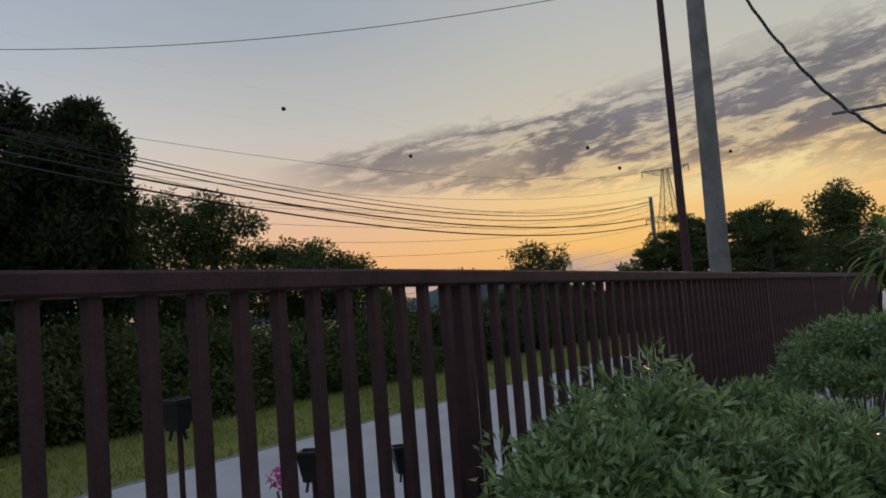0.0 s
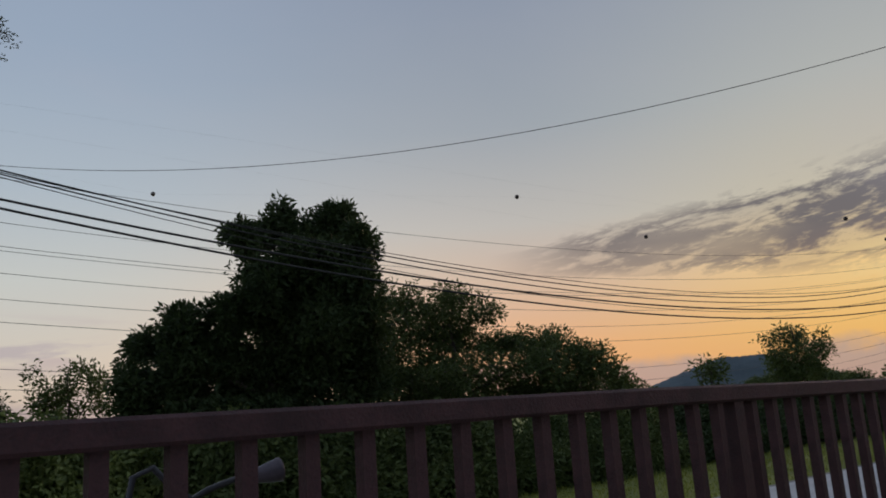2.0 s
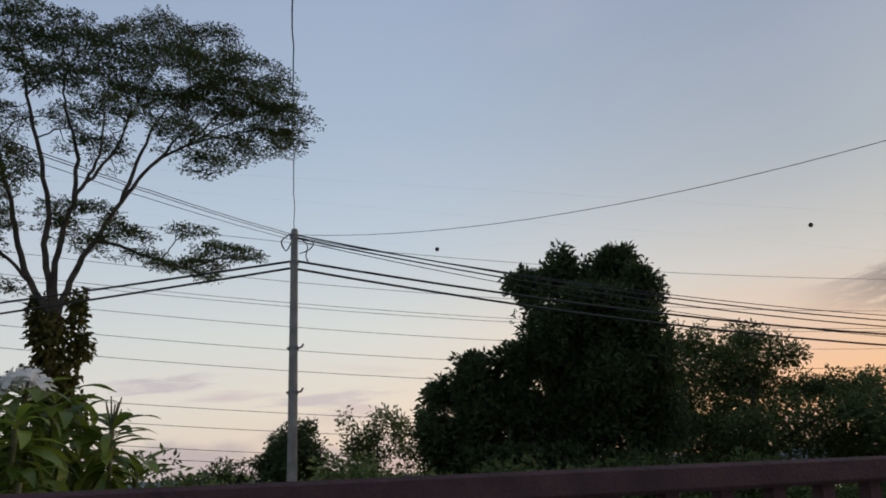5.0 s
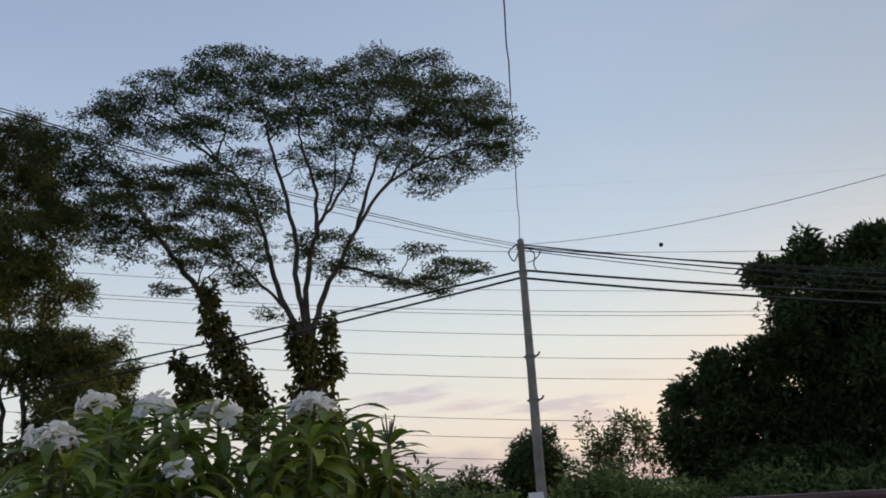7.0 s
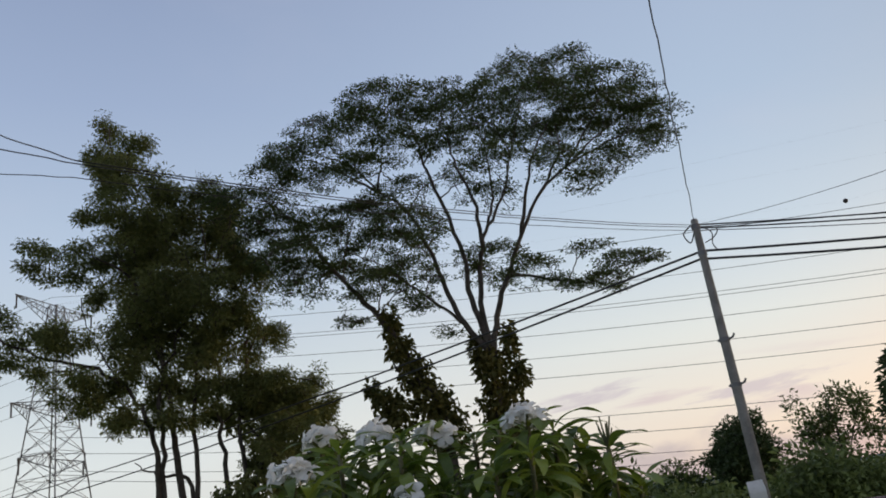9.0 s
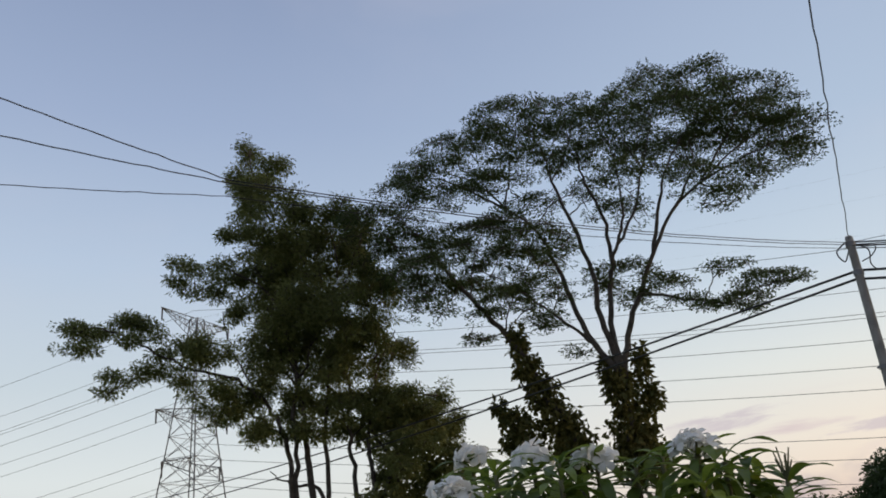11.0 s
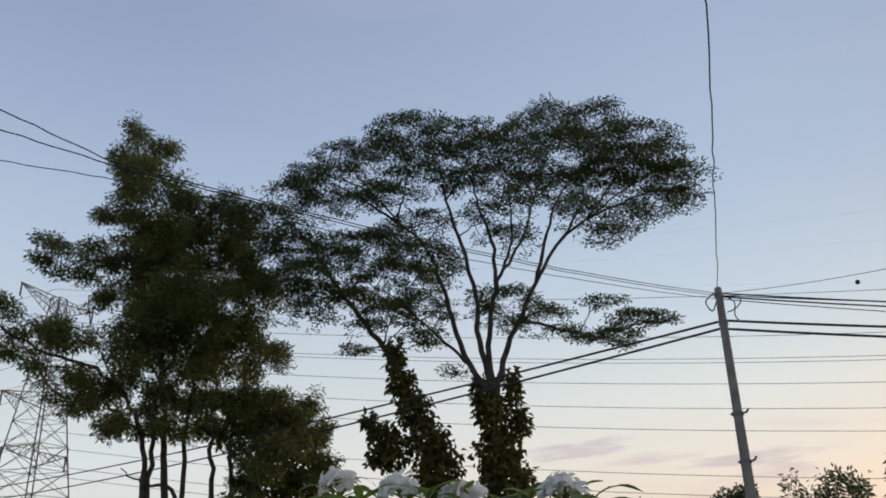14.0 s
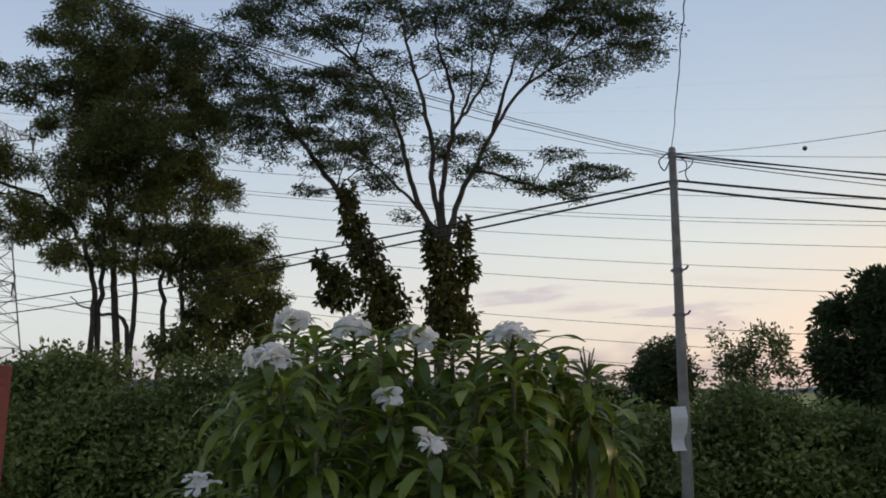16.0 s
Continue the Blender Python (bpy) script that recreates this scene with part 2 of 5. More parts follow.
class Geo:
    """Vertices and faces of one mesh in the making."""

    def __init__(self):
        self.v, self.f = [], []

    def add(self, verts, faces):
        n = len(self.v)
        self.v.extend(map(tuple, verts))
        self.f.extend([tuple(i + n for i in f) for f in faces])
        return self

    def box(self, lo, hi, bevel=0.0):
        (a, b, c), (d, e, g) = lo, hi
        k = bevel
        ring = lambda z, s: [(a + s, b + s, z), (d - s, b + s, z), (d - s, e - s, z), (a + s, e - s, z)]
        if not k:
            return self.add(ring(c, 0) + ring(g, 0), [(3, 2, 1, 0), (4, 5, 6, 7), (0, 1, 5, 4), (1, 2, 6, 5), (2, 3, 7, 6), (3, 0, 4, 7)])
        vs = ring(c, k) + ring(c + k, 0) + ring(g - k, 0) + ring(g, k)
        fs = [(3, 2, 1, 0), (12, 13, 14, 15)]
        for r in range(3):
            fs += [(4 * r + i, 4 * r + (i + 1) % 4, 4 * r + 4 + (i + 1) % 4, 4 * r + 4 + i) for i in range(4)]
        return self.add(vs, fs)

    def tube(self, pts, radii, sides=6, cap=True):
        pts = [Vector(p) for p in pts]
        n, vs = len(pts), []
        side = None
        for i, p in enumerate(pts):
            d = (pts[min(i + 1, n - 1)] - pts[max(i - 1, 0)]).normalized()
            if side is None:
                side = d.cross(Vector((0, 0, 1)) if abs(d.z) < 0.9 else Vector((1, 0, 0))).normalized()
            side = (side - d * side.dot(d)).normalized()
            o = d.cross(side)
            r = radii[i] if isinstance(radii, (list, tuple)) else radii
            vs += [p + (side * math.cos(k * math.tau / sides) + o * math.sin(k * math.tau / sides)) * r for k in range(sides)]
        fs = [(i * sides + k, i * sides + (k + 1) % sides, (i + 1) * sides + (k + 1) % sides, (i + 1) * sides + k) for i in range(n - 1) for k in range(sides)]
        if cap:
            fs += [tuple(reversed(range(sides))), tuple((n - 1) * sides + k for k in range(sides))]
        return self.add(vs, fs)

    def lathe(self, profile, sides=20):
        vs = [(r * math.cos(k * math.tau / sides), r * math.sin(k * math.tau / sides), z) for r, z in profile for k in range(sides)]
        n = len(profile)
        fs = [(i * sides + k, i * sides + (k + 1) % sides, (i + 1) * sides + (k + 1) % sides, (i + 1) * sides + k) for i in range(n - 1) for k in range(sides)]
        return self.add(vs, fs)

    def mesh(self, name, mat, smooth=False):
        me = bpy.data.meshes.new(name)
        me.from_pydata(self.v, [], self.f)
        me.materials.append(mat)
        if smooth:
            me.polygons.foreach_set("use_smooth", [True] * len(me.polygons))
        me.update()
        return me


def part(name, geo, mat, parent=None, label="", smooth=False):
    ob = new(name, geo if isinstance(geo, bpy.types.Mesh) else geo.mesh(name, mat, smooth))
    if parent is not None:
        ob.parent = parent
    return tagged(ob, label)


def thing(name, m, label, category, group="", kind=""):
    ob = new(name)
    ob.empty_display_size = 0.2
    ob.matrix_world = m
    return tagged(ob, label, category, group, kind)


def leaf_mesh(name, mat, c, d, length, width, rng, fold=0.25, curl=0.15):
    """Many small leaves as one mesh: places c, directions d, lengths, widths."""
    n = len(c)
    d = d / (np.linalg.norm(d, axis=1, keepdims=True) + 1e-9)
    s = np.cross(d, rng.normal(size=(n, 3)))
    s /= np.linalg.norm(s, axis=1, keepdims=True) + 1e-9
    o = np.cross(d, s)
    L, B = np.broadcast_to(length, n)[:, None], np.broadcast_to(width, n)[:, None]
    v = np.empty((n, 4, 3))
    v[:, 0] = c
    v[:, 1] = c + d * L * 0.45 + s * B * 0.5 + o * B * fold
    v[:, 2] = c + d * L - o * L * curl
    v[:, 3] = c + d * L * 0.45 - s * B * 0.5 + o * B * fold
    me = bpy.data.meshes.new(name)
    me.vertices.add(4 * n)
    me.vertices.foreach_set("co", v.ravel())
    idx = (np.arange(n)[:, None] * 4 + np.array([0, 1, 2, 0, 2, 3])).ravel()
    me.loops.add(6 * n)
    me.loops.foreach_set("vertex_index", idx)
    me.polygons.add(2 * n)
    me.polygons.foreach_set("loop_start", np.arange(0, 6 * n, 3))
    me.materials.append(mat)
    me.update(calc_edges=True)
    return me


def curve_pts(ctrl, steps=4, wobble=0.0, rng=None):
    """A smooth line through the control points, a little crooked."""
    p = [Vector(c) for c in ctrl]
    p = [p[0] * 2 - p[1]] + p + [p[-1] * 2 - p[-2]]
    out = []
    for i in range(1, len(p) - 2):
        for k in range(steps):
            t = k / steps
            a, b, c, d = p[i - 1 : i + 3]
            q = 0.5 * (2 * b + (c - a) * t + (2 * a - 5 * b + 4 * c - d) * t * t + (3 * b - a - 3 * c + d) * t**3)
            if wobble and (i > 1 or k):
                q = q + Vector(rng.normal(size=3)) * wobble
            out.append(q)
    return out + [p[-2]]


def blob_points(n, rng, shell=0.0):
    """Points in a unit ball, pushed outwards by shell."""
    p = rng.normal(size=(n, 3))
    p /= np.linalg.norm(p, axis=1, keepdims=True)
    return p * (rng.uniform(size=(n, 1)) ** ((1 - shell) / 3 + 1e-6))


def sprays(centres, per, spread, rng, flat=0.5):
    """Leaf places and directions: a small tuft of leaves round every centre."""
    n = len(centres)
    off = blob_points(n * per, rng) * np.array([spread, spread, spread * flat]) * 1.7
    c = np.repeat(centres, per, axis=0) + off
    d = off / (np.linalg.norm(off, axis=1, keepdims=True) + 1e-9) + rng.normal(size=(n * per, 3)) * 0.45
    return c, d


GROUND = -0.7


def clumps(n, size, rng, shell=0.35, k=0.34):
    """Points gathered in uneven clumps that fill an ellipsoid of that size."""
    m = max(4, int(n / 11))
    hub = blob_points(m, rng, shell)
    hub = hub[rng.integers(m, size=n)]
    return (hub * 0.86 + blob_points(n, rng) * k * rng.uniform(0.5, 1.2, (n, 1))) * np.array(size)


def tree(name, label, x, y, yaw, limbs, radius, pads, leaf, bark, size, count, per, spread, flat=0.5, dome=False, droop=0.0, seed=1, depth=1.0, wob=0.05, spine=None, twig=0.012, vines=(), vine_label="", slim=0.42, loose=0.45):
    """A tree of tapered limbs, each a line of (across, height), and of foliage pads (across, back, height, half width, half height)."""
    rng = np.random.default_rng(seed)
    root = thing(name, pose(x, y, GROUND, 0, 0, yaw), label, "tree")
    wood, nodes = Geo(), []
    lift = lambda q: Vector((q[0], q[1], q[2] - GROUND))
    for i, limb in enumerate(limbs):
        back = rng.uniform(-1, 1) * depth
        n = len(limb)
        ctrl = [lift((u, back * (k / max(1, n - 1)) if i else 0.0, w)) for k, (u, w) in enumerate(limb)]
        if nodes and i and limb[0][1] >= 3.2 and min((Vector(ctrl[0]) - q).length for q, _ in nodes) < 1.5:
            ctrl[0] = min(nodes, key=lambda q: (q[0] - ctrl[0]).length)[0].copy()
        if i == 0 or limb[0][1] < 3.2:
            ctrl[0:0] = [Vector((ctrl[0].x * 0.9, ctrl[0].y, -0.1))]
        pts = curve_pts(ctrl, 5, wob, rng)
        long = sum((pts[k + 1] - pts[k]).length for k in range(len(pts) - 1))
        r0 = radius if i == 0 else radius * (0.75 if limb[0][1] < 3.2 else min(0.52, max(0.14, 0.075 * long)))
        rad = [max(0.016, r0 * (1 - 0.88 * k / (len(pts) - 1)) * (1.25 if k == 0 and limb[0][1] < 3.2 else 1.0)) for k in range(len(pts))]
        wood.tube(pts, rad, 8)
        nodes += list(zip(pts, rad))
    cs = []
    for u, v, w, ru, rw in pads:
        c = np.array([u, v, w - GROUND])
        n = max(6, int(count * ru * (ru if dome else rw)))
        if dome:
            a, r = rng.uniform(0, math.tau, n), np.sqrt(rng.uniform(0, 1, n)) * 1.12
            z = (1 - r**2) * 0.95 - 0.45 + rng.normal(size=n) * 0.12
            z = np.where(rng.uniform(size=n) < 0.26, z - rng.uniform(0.2, 0.9, n), z)
            lump = 1 + 0.16 * np.sin(3 * a + u * 5) + 0.1 * np.sin(7 * a + w * 3)
            q = np.stack([r * np.cos(a) * ru * lump, r * np.sin(a) * ru * lump, z * rw], 1)
        else:
            q = clumps(n, (ru * 1.1, max(ru, rw), rw * 1.1), rng, 0.3, loose)
        cs.append(q + c)
    pts = np.concatenate(cs)
    pts = pts[pts[:, 2] > 0.05]
    # twigs: every tuft joins the nearest wood that stands already
    size_now = len(nodes)
    have = np.zeros((size_now + 2 * len(pts), 3))
    have[:size_now] = [tuple(q) for q, _ in nodes]
    gap = np.min(np.linalg.norm(pts[:, None, :] - have[None, :size_now:2, :], axis=2), axis=1)
    for k in np.argsort(gap):
        p = pts[k]
        d2 = ((have[:size_now] - p) ** 2).sum(1) + 1.5 * np.maximum(0, have[:size_now, 2] - p[2]) ** 2
        h = have[d2.argmin()]
        m = h + (p - h) * 0.5 + rng.normal(size=3) * 0.06 * np.linalg.norm(p - h) + np.array([0, 0, -0.06 * np.linalg.norm(p - h)])
        far = min(1.0, np.linalg.norm(p - h) / 1.2)
        wood.tube([Vector(h), Vector(m), Vector(p)], [twig * (0.7 + 1.3 * far), twig * (0.6 + 0.7 * far), twig * 0.45], 3, False)
        have[size_now], have[size_now + 1] = m, p
        size_now += 2
    part("trunk", wood, bark, root, "", True)
    c, d = sprays(pts, per, spread, rng, flat)
    d[:, 2] -= droop
    n = len(c)
    part("crown", leaf_mesh("crown", leaf, c, d, size * rng.uniform(0.6, 1.3, n), size * slim * rng.uniform(0.7, 1.2, n), rng), leaf, root)
    for vp, vine_leaf in vines:
        cs = [blob_points(int((420 if vine_leaf is LEAF_VINE else 230) * ru * rw) + 18, rng, 0.4) * np.array([ru, ru, rw]) + np.array([u, v, w - GROUND]) for u, v, w, ru, rw in vp]
        c, d = sprays(np.concatenate(cs), 6, 0.09, rng, 1.0)
        d[:, 2] -= 0.9
        part("vine", leaf_mesh("vine", vine_leaf, c, d, 0.2 * rng.uniform(0.5, 1.2, len(c)), 0.1, rng), vine_leaf, root, vine_label)
    return root


def wire(name, a, b, sag, radius, mat, label, group, seed=0, kink=0.0, steps=40):
    """A cable hung between two places."""
    a, b = Vector(a), Vector(b)
    rng = np.random.default_rng(seed)
    pts = []
    for k in range(steps + 1):
        t = k / steps
        q = a.lerp(b, t) - Vector((0, 0, 4 * sag * t * (1 - t)))
        if kink and 0 < k < steps:
            q += Vector(rng.normal(size=3)) * kink
        pts.append(q)
    mid = a.copy()
    ob = part(name, Geo().tube([p - mid for p in pts], radius, 5), mat, None, "", True)
    ob.location = mid
    return tagged(ob, label, "cable", group)

# ---- ground, terrace and road, along the fence's line ----
ALONG, ACROSS = Vector((0.56, 0.8285, 0)), Vector((-0.8285, 0.56, 0))
FRAME_YAW = math.degrees(math.atan2(0.8285, 0.56))
FENCE_OFF = 1.222


def at(s, n, z=0.0):
    """A place so far along the fence's line and so far out from the camera's start."""
    return ALONG * s + ACROSS * n + Vector((0, 0, z))


def slab(name, s0, s1, n0, n1, z0, z1, mat, label, category="", bevel=0.0):
    ob = part(name, Geo().box((s0, n0, z0), (s1, n1, z1), bevel), mat)
    ob.matrix_world = pose(0, 0, 0, 0, 0, FRAME_YAW)
    return tagged(ob, label, category or name, "", "structure")


gm = bmesh.new()
bmesh.ops.create_grid(gm, x_segments=120, y_segments=120, size=2400)
for v in gm.verts:
    v.co.x, v.co.y = math.copysign(abs(v.co.x / 2400) ** 2.2, v.co.x) * 2400, math.copysign(abs(v.co.y / 2400) ** 2.2, v.co.y) * 2400
    r = v.co.length
    v.co.z = GROUND + (0.05 * noise.noise(v.co * 0.2) if 9 < r < 60 else 0.0)
me = bpy.data.meshes.new("ground")
gm.to_mesh(me)
gm.free()
me.materials.append(GRASS_SOIL)
tagged(new("ground", me), "wide grassy ground reaching to the horizon", "ground", "", "structure")
slab("road", -60, 90, 2.9, 8.3, GROUND - 0.2, GROUND + 0.06, ROADBED, "smooth light grey concrete road beside the fence", "road")
slab("kerb", -60, 90, 8.3, 8.42, GROUND - 0.2, GROUND + 0.07, CONCRETE, "low concrete kerb between road and grass", "kerb", 0.015)
slab("planting_bed", -5, 0.5, 1.5, 4.9, GROUND - 0.2, GROUND + 0.11, SOIL, "low soil bed with weeds beside the road", "planting bed", 0.02)
slab("terrace_floor", -2.6, 18, -11.35, 1.32, GROUND - 0.3, 0.0, PALE_STONE, "pale paved raised terrace inside the fence", "floor", 0.01)
slab("wall_house", -16, 14, -11.6, -11.35, GROUND - 0.3, 5.8, WALL_PAINT, "plain painted house wall behind the terrace", "wall")

# ---- fence ----
fence = thing("fence", pose(0, 0, 0, 0, 0, FRAME_YAW), "dark red-brown steel fence with square balusters and flat rail", "fence")
SLOPE = 0.0075
S0, S1 = -0.30, 15.0
drop = lambda s: SLOPE * max(0.0, s - 1.6)


def bar(s0, s1, w, z0, z1):
    g = Geo()
    vs, k = [], 0.006
    for s in (s0, 1.6, s1):
        a, b = z0 - drop(s), z1 - drop(s)
        vs += [(s, -w + k, a), (s, w - k, a), (s, w, a + k), (s, w, b - k), (s, w - k, b), (s, -w + k, b), (s, -w, b - k), (s, -w, a + k)]
    return g.add(vs, [tuple(range(8))[::-1], tuple(range(16, 24))] + [(r + i, r + (i + 1) % 8, r + 8 + (i + 1) % 8, r + 8 + i) for r in (0, 8) for i in range(8)])


rail = part("top_rail", bar(S0, S1, 0.03, 1.167, 1.211), RUST, fence)
low_rail = part("bottom_rail", bar(S0, S1, 0.02, 0.1, 0.14), RUST, fence)
rail.location = low_rail.location = (0, FENCE_OFF, 0)
baluster = Geo().box((-0.0128, -0.0128, 0), (0.0128, 0.0128, 1.055), 0.003).mesh("baluster", RUST)
post = Geo().box((-0.022, -0.02, 0), (0.022, 0.02, 1.2), 0.005).mesh("post", RUST)
POST_AT = [1.95 + 2.12 * k for k in range(-1, 7)]
for s in POST_AT:
    ob = part("post", post, RUST, fence)
    ob.location = (s, FENCE_OFF, -drop(s))
k = 0
for j in range(len(POST_AT)):
    s_a = POST_AT[j]
    for i in range(19):
        s = s_a + 0.09 + 0.1084 * i
        if S0 < s < S1:
            ob = part("baluster", baluster, RUST, fence)
            ob.location = (s, FENCE_OFF, 0.128 - drop(s))
ALBIZIA_TOP = [
    (3.53, 0.1, 13.65, 1.1, 0.43), (2.39, 2.0, 14.73, 1.35, 0.51), (4.27, -1.6, 12.11, 0.98, 0.39),
    (5.99, 2.0, 13.5, 0.96, 0.46), (5.78, -0.8, 11.27, 0.75, 0.4), (5.96, -0.3, 10.84, 0.58, 0.29),
    (5.67, 1.4, 11.53, 0.91, 0.35), (4.16, -0.4, 11.99, 1.27, 0.49), (2.9, 0.2, 12.79, 1.4, 0.5),
    (1.16, -2.1, 11.98, 0.7, 0.38), (3.52, 1.1, 12.12, 1.25, 0.43), (4.51, 0.2, 10.54, 0.81, 0.33),
    (3.62, -0.7, 9.6, 0.64, 0.21), (2.28, 1.3, 12.2, 1.08, 0.43), (2.9, -0.9, 10.27, 0.83, 0.31),
    (5.02, -0.2, 11.52, 0.94, 0.41), (-1.78, -1.6, 12.67, 1.01, 0.43), (-0.46, -0.4, 13.05, 1.02, 0.29),
    (-2.33, -1.3, 12.27, 0.9, 0.39), (0.4, -1.0, 12.31, 0.82, 0.36), (-0.83, 1.1, 13.19, 1.12, 0.43),
    (-1.62, -1.0, 11.46, 1.0, 0.35), (-0.28, -0.1, 11.72, 0.84, 0.26), (-3.41, 2.1, 14.09, 0.86, 0.35),
    (-4.36, 2.0, 14.0, 0.77, 0.35), (0.19, 1.0, 11.19, 0.69, 0.33), (0.99, 0.2, 10.1, 0.74, 0.32),
    (1.29, -1.0, 11.81, 0.81, 0.35), (0.96, -1.5, 10.39, 0.7, 0.28), (0.7, 2.1, 12.92, 0.84, 0.31),
]
ALBIZIA_LOW = [
    (-3.95, -0.8, 11.68, 1.05, 0.36), (-4.84, -0.6, 11.88, 0.69, 0.33), (-5.74, 1.0, 12.21, 0.79, 0.39),
    (-2.55, -1.3, 10.86, 0.8, 0.27), (-3.58, 0.3, 11.45, 0.75, 0.27), (-1.66, 0.7, 10.86, 0.8, 0.29),
    (-1.48, -1.0, 9.2, 0.93, 0.34), (-0.98, -1.4, 8.45, 0.56, 0.33), (-2.4, -0.7, 9.97, 0.54, 0.19),
    (0.68, 0.5, 8.33, 0.82, 0.27), (0.23, 0.2, 7.79, 0.53, 0.23), (1.56, -1.1, 7.29, 0.67, 0.29),
    (2.07, -0.2, 7.05, 0.36, 0.19), (0.81, 0.5, 7.5, 0.56, 0.25), (-1.61, -0.2, 6.82, 0.42, 0.17),
    (-0.95, 0.4, 6.18, 0.34, 0.17), (-5.17, 1.5, 11.9, 0.8, 0.31),
]
ALBIZIA_ARM = [
    (3.27, -0.3, 7.79, 0.48, 0.15), (4.2, -0.2, 7.29, 0.78, 0.15), (4.9, 0.2, 7.25, 0.37, 0.11),
    (3.57, 0.1, 6.96, 0.72, 0.15), (2.79, -0.3, 6.8, 0.44, 0.11), (3.72, -0.1, 6.58, 0.36, 0.09),
    (2.46, -0.0, 7.1, 0.27, 0.09),
]
LEANER_PADS = [
    (-3.24, 1.0, 10.21, 1.43, 0.38), (-4.15, 0.0, 9.58, 0.94, 0.45), (-2.52, 1.0, 9.32, 1.32, 0.42),
    (-4.66, -0.9, 8.77, 0.85, 0.47), (-5.55, 0.2, 10.18, 0.97, 0.46), (-6.17, -0.3, 10.74, 1.09, 0.46),
    (-4.67, 0.7, 8.73, 0.91, 0.41), (-4.7, -0.7, 7.74, 0.62, 0.29), (-3.68, 0.8, 8.55, 0.87, 0.37),
    (-3.28, 0.1, 7.5, 0.47, 0.24), (-3.61, 0.9, 6.99, 0.45, 0.12), (-1.68, -0.1, 7.93, 0.95, 0.47),
    (-2.46, -0.2, 7.82, 0.82, 0.39), (-5.7, 0.6, 9.08, 0.85, 0.46), (-6.19, 1.1, 10.13, 0.83, 0.43),
    (-1.5, -0.3, 7.09, 0.48, 0.23),
]
VINE_A = [
    (0.2, 0.1, 4.9, 0.38, 0.59),
    (0.3, 0.2, 3.9, 0.57, 0.67),
    (0.5, 0.1, 3.1, 0.65, 0.63),
    (-0.1, 0.3, 5.5, 0.16, 0.49),
    (0.8, 0.2, 5.6, 0.13, 0.49),
    (0.9, 0.3, 4.7, 0.17, 0.38),
]
VINE_B = [
    (-2.43, 0.1, 6.55, 0.2, 0.44), (-2.19, -0.1, 5.77, 0.29, 0.46), (-1.87, 0.0, 5.02, 0.38, 0.49),
    (-1.55, -0.0, 4.31, 0.49, 0.55), (-1.25, -0.1, 3.52, 0.6, 0.6), (-2.71, -0.0, 4.46, 0.37, 0.23),
    (-2.57, -0.0, 3.94, 0.52, 0.37), (-3.09, 0.0, 4.83, 0.09, 0.15),
]
GUM_TOP = [
    (-0.4, 0.8, 11.29, 0.96, 0.8), (-0.44, -0.9, 8.45, 0.87, 0.8), (0.61, 0.3, 7.75, 0.9, 0.76), (1.59, -0.1, 9.75, 0.76, 0.76), (-1.06, 0.4, 10.23, 0.67, 0.67),
    (-1.88, 0.9, 14.96, 0.29, 0.62), (-1.88, 0.9, 13.93, 0.65, 0.57), (-0.88, 0.0, 13.53, 0.67, 0.38),
    (-1.93, -0.6, 12.21, 0.53, 0.56), (-0.96, -1.2, 11.97, 0.88, 0.74), (0.46, -0.3, 11.7, 0.79, 0.56),
    (1.27, -0.3, 11.81, 0.76, 0.4), (-2.12, -1.3, 10.71, 0.47, 0.27), (-1.21, -1.3, 10.6, 0.97, 0.84),
    (0.5, 1.4, 11.05, 1.11, 1.02), (1.79, 0.4, 11.1, 0.92, 0.7), (-3.16, -0.7, 10.01, 0.77, 0.25),
    (-3.73, -0.2, 9.67, 0.48, 0.22), (-2.79, 1.3, 10.49, 0.83, 0.42), (-3.31, 1.1, 9.72, 0.7, 0.19),
    (-1.48, 1.0, 9.77, 0.93, 0.86), (-0.05, -0.3, 9.0, 1.02, 0.97), (-2.45, -0.0, 8.66, 0.44, 0.35),
    (-0.94, 0.5, 8.15, 1.04, 0.89), (0.87, -1.2, 8.21, 0.87, 0.93), (2.19, 0.2, 9.35, 0.78, 0.68),
    (1.95, -0.6, 7.7, 0.78, 0.76), (2.57, 1.1, 7.28, 0.76, 0.69), (2.77, -1.2, 5.86, 0.38, 0.33),
    (-1.64, 0.5, 7.41, 0.85, 0.63),
]
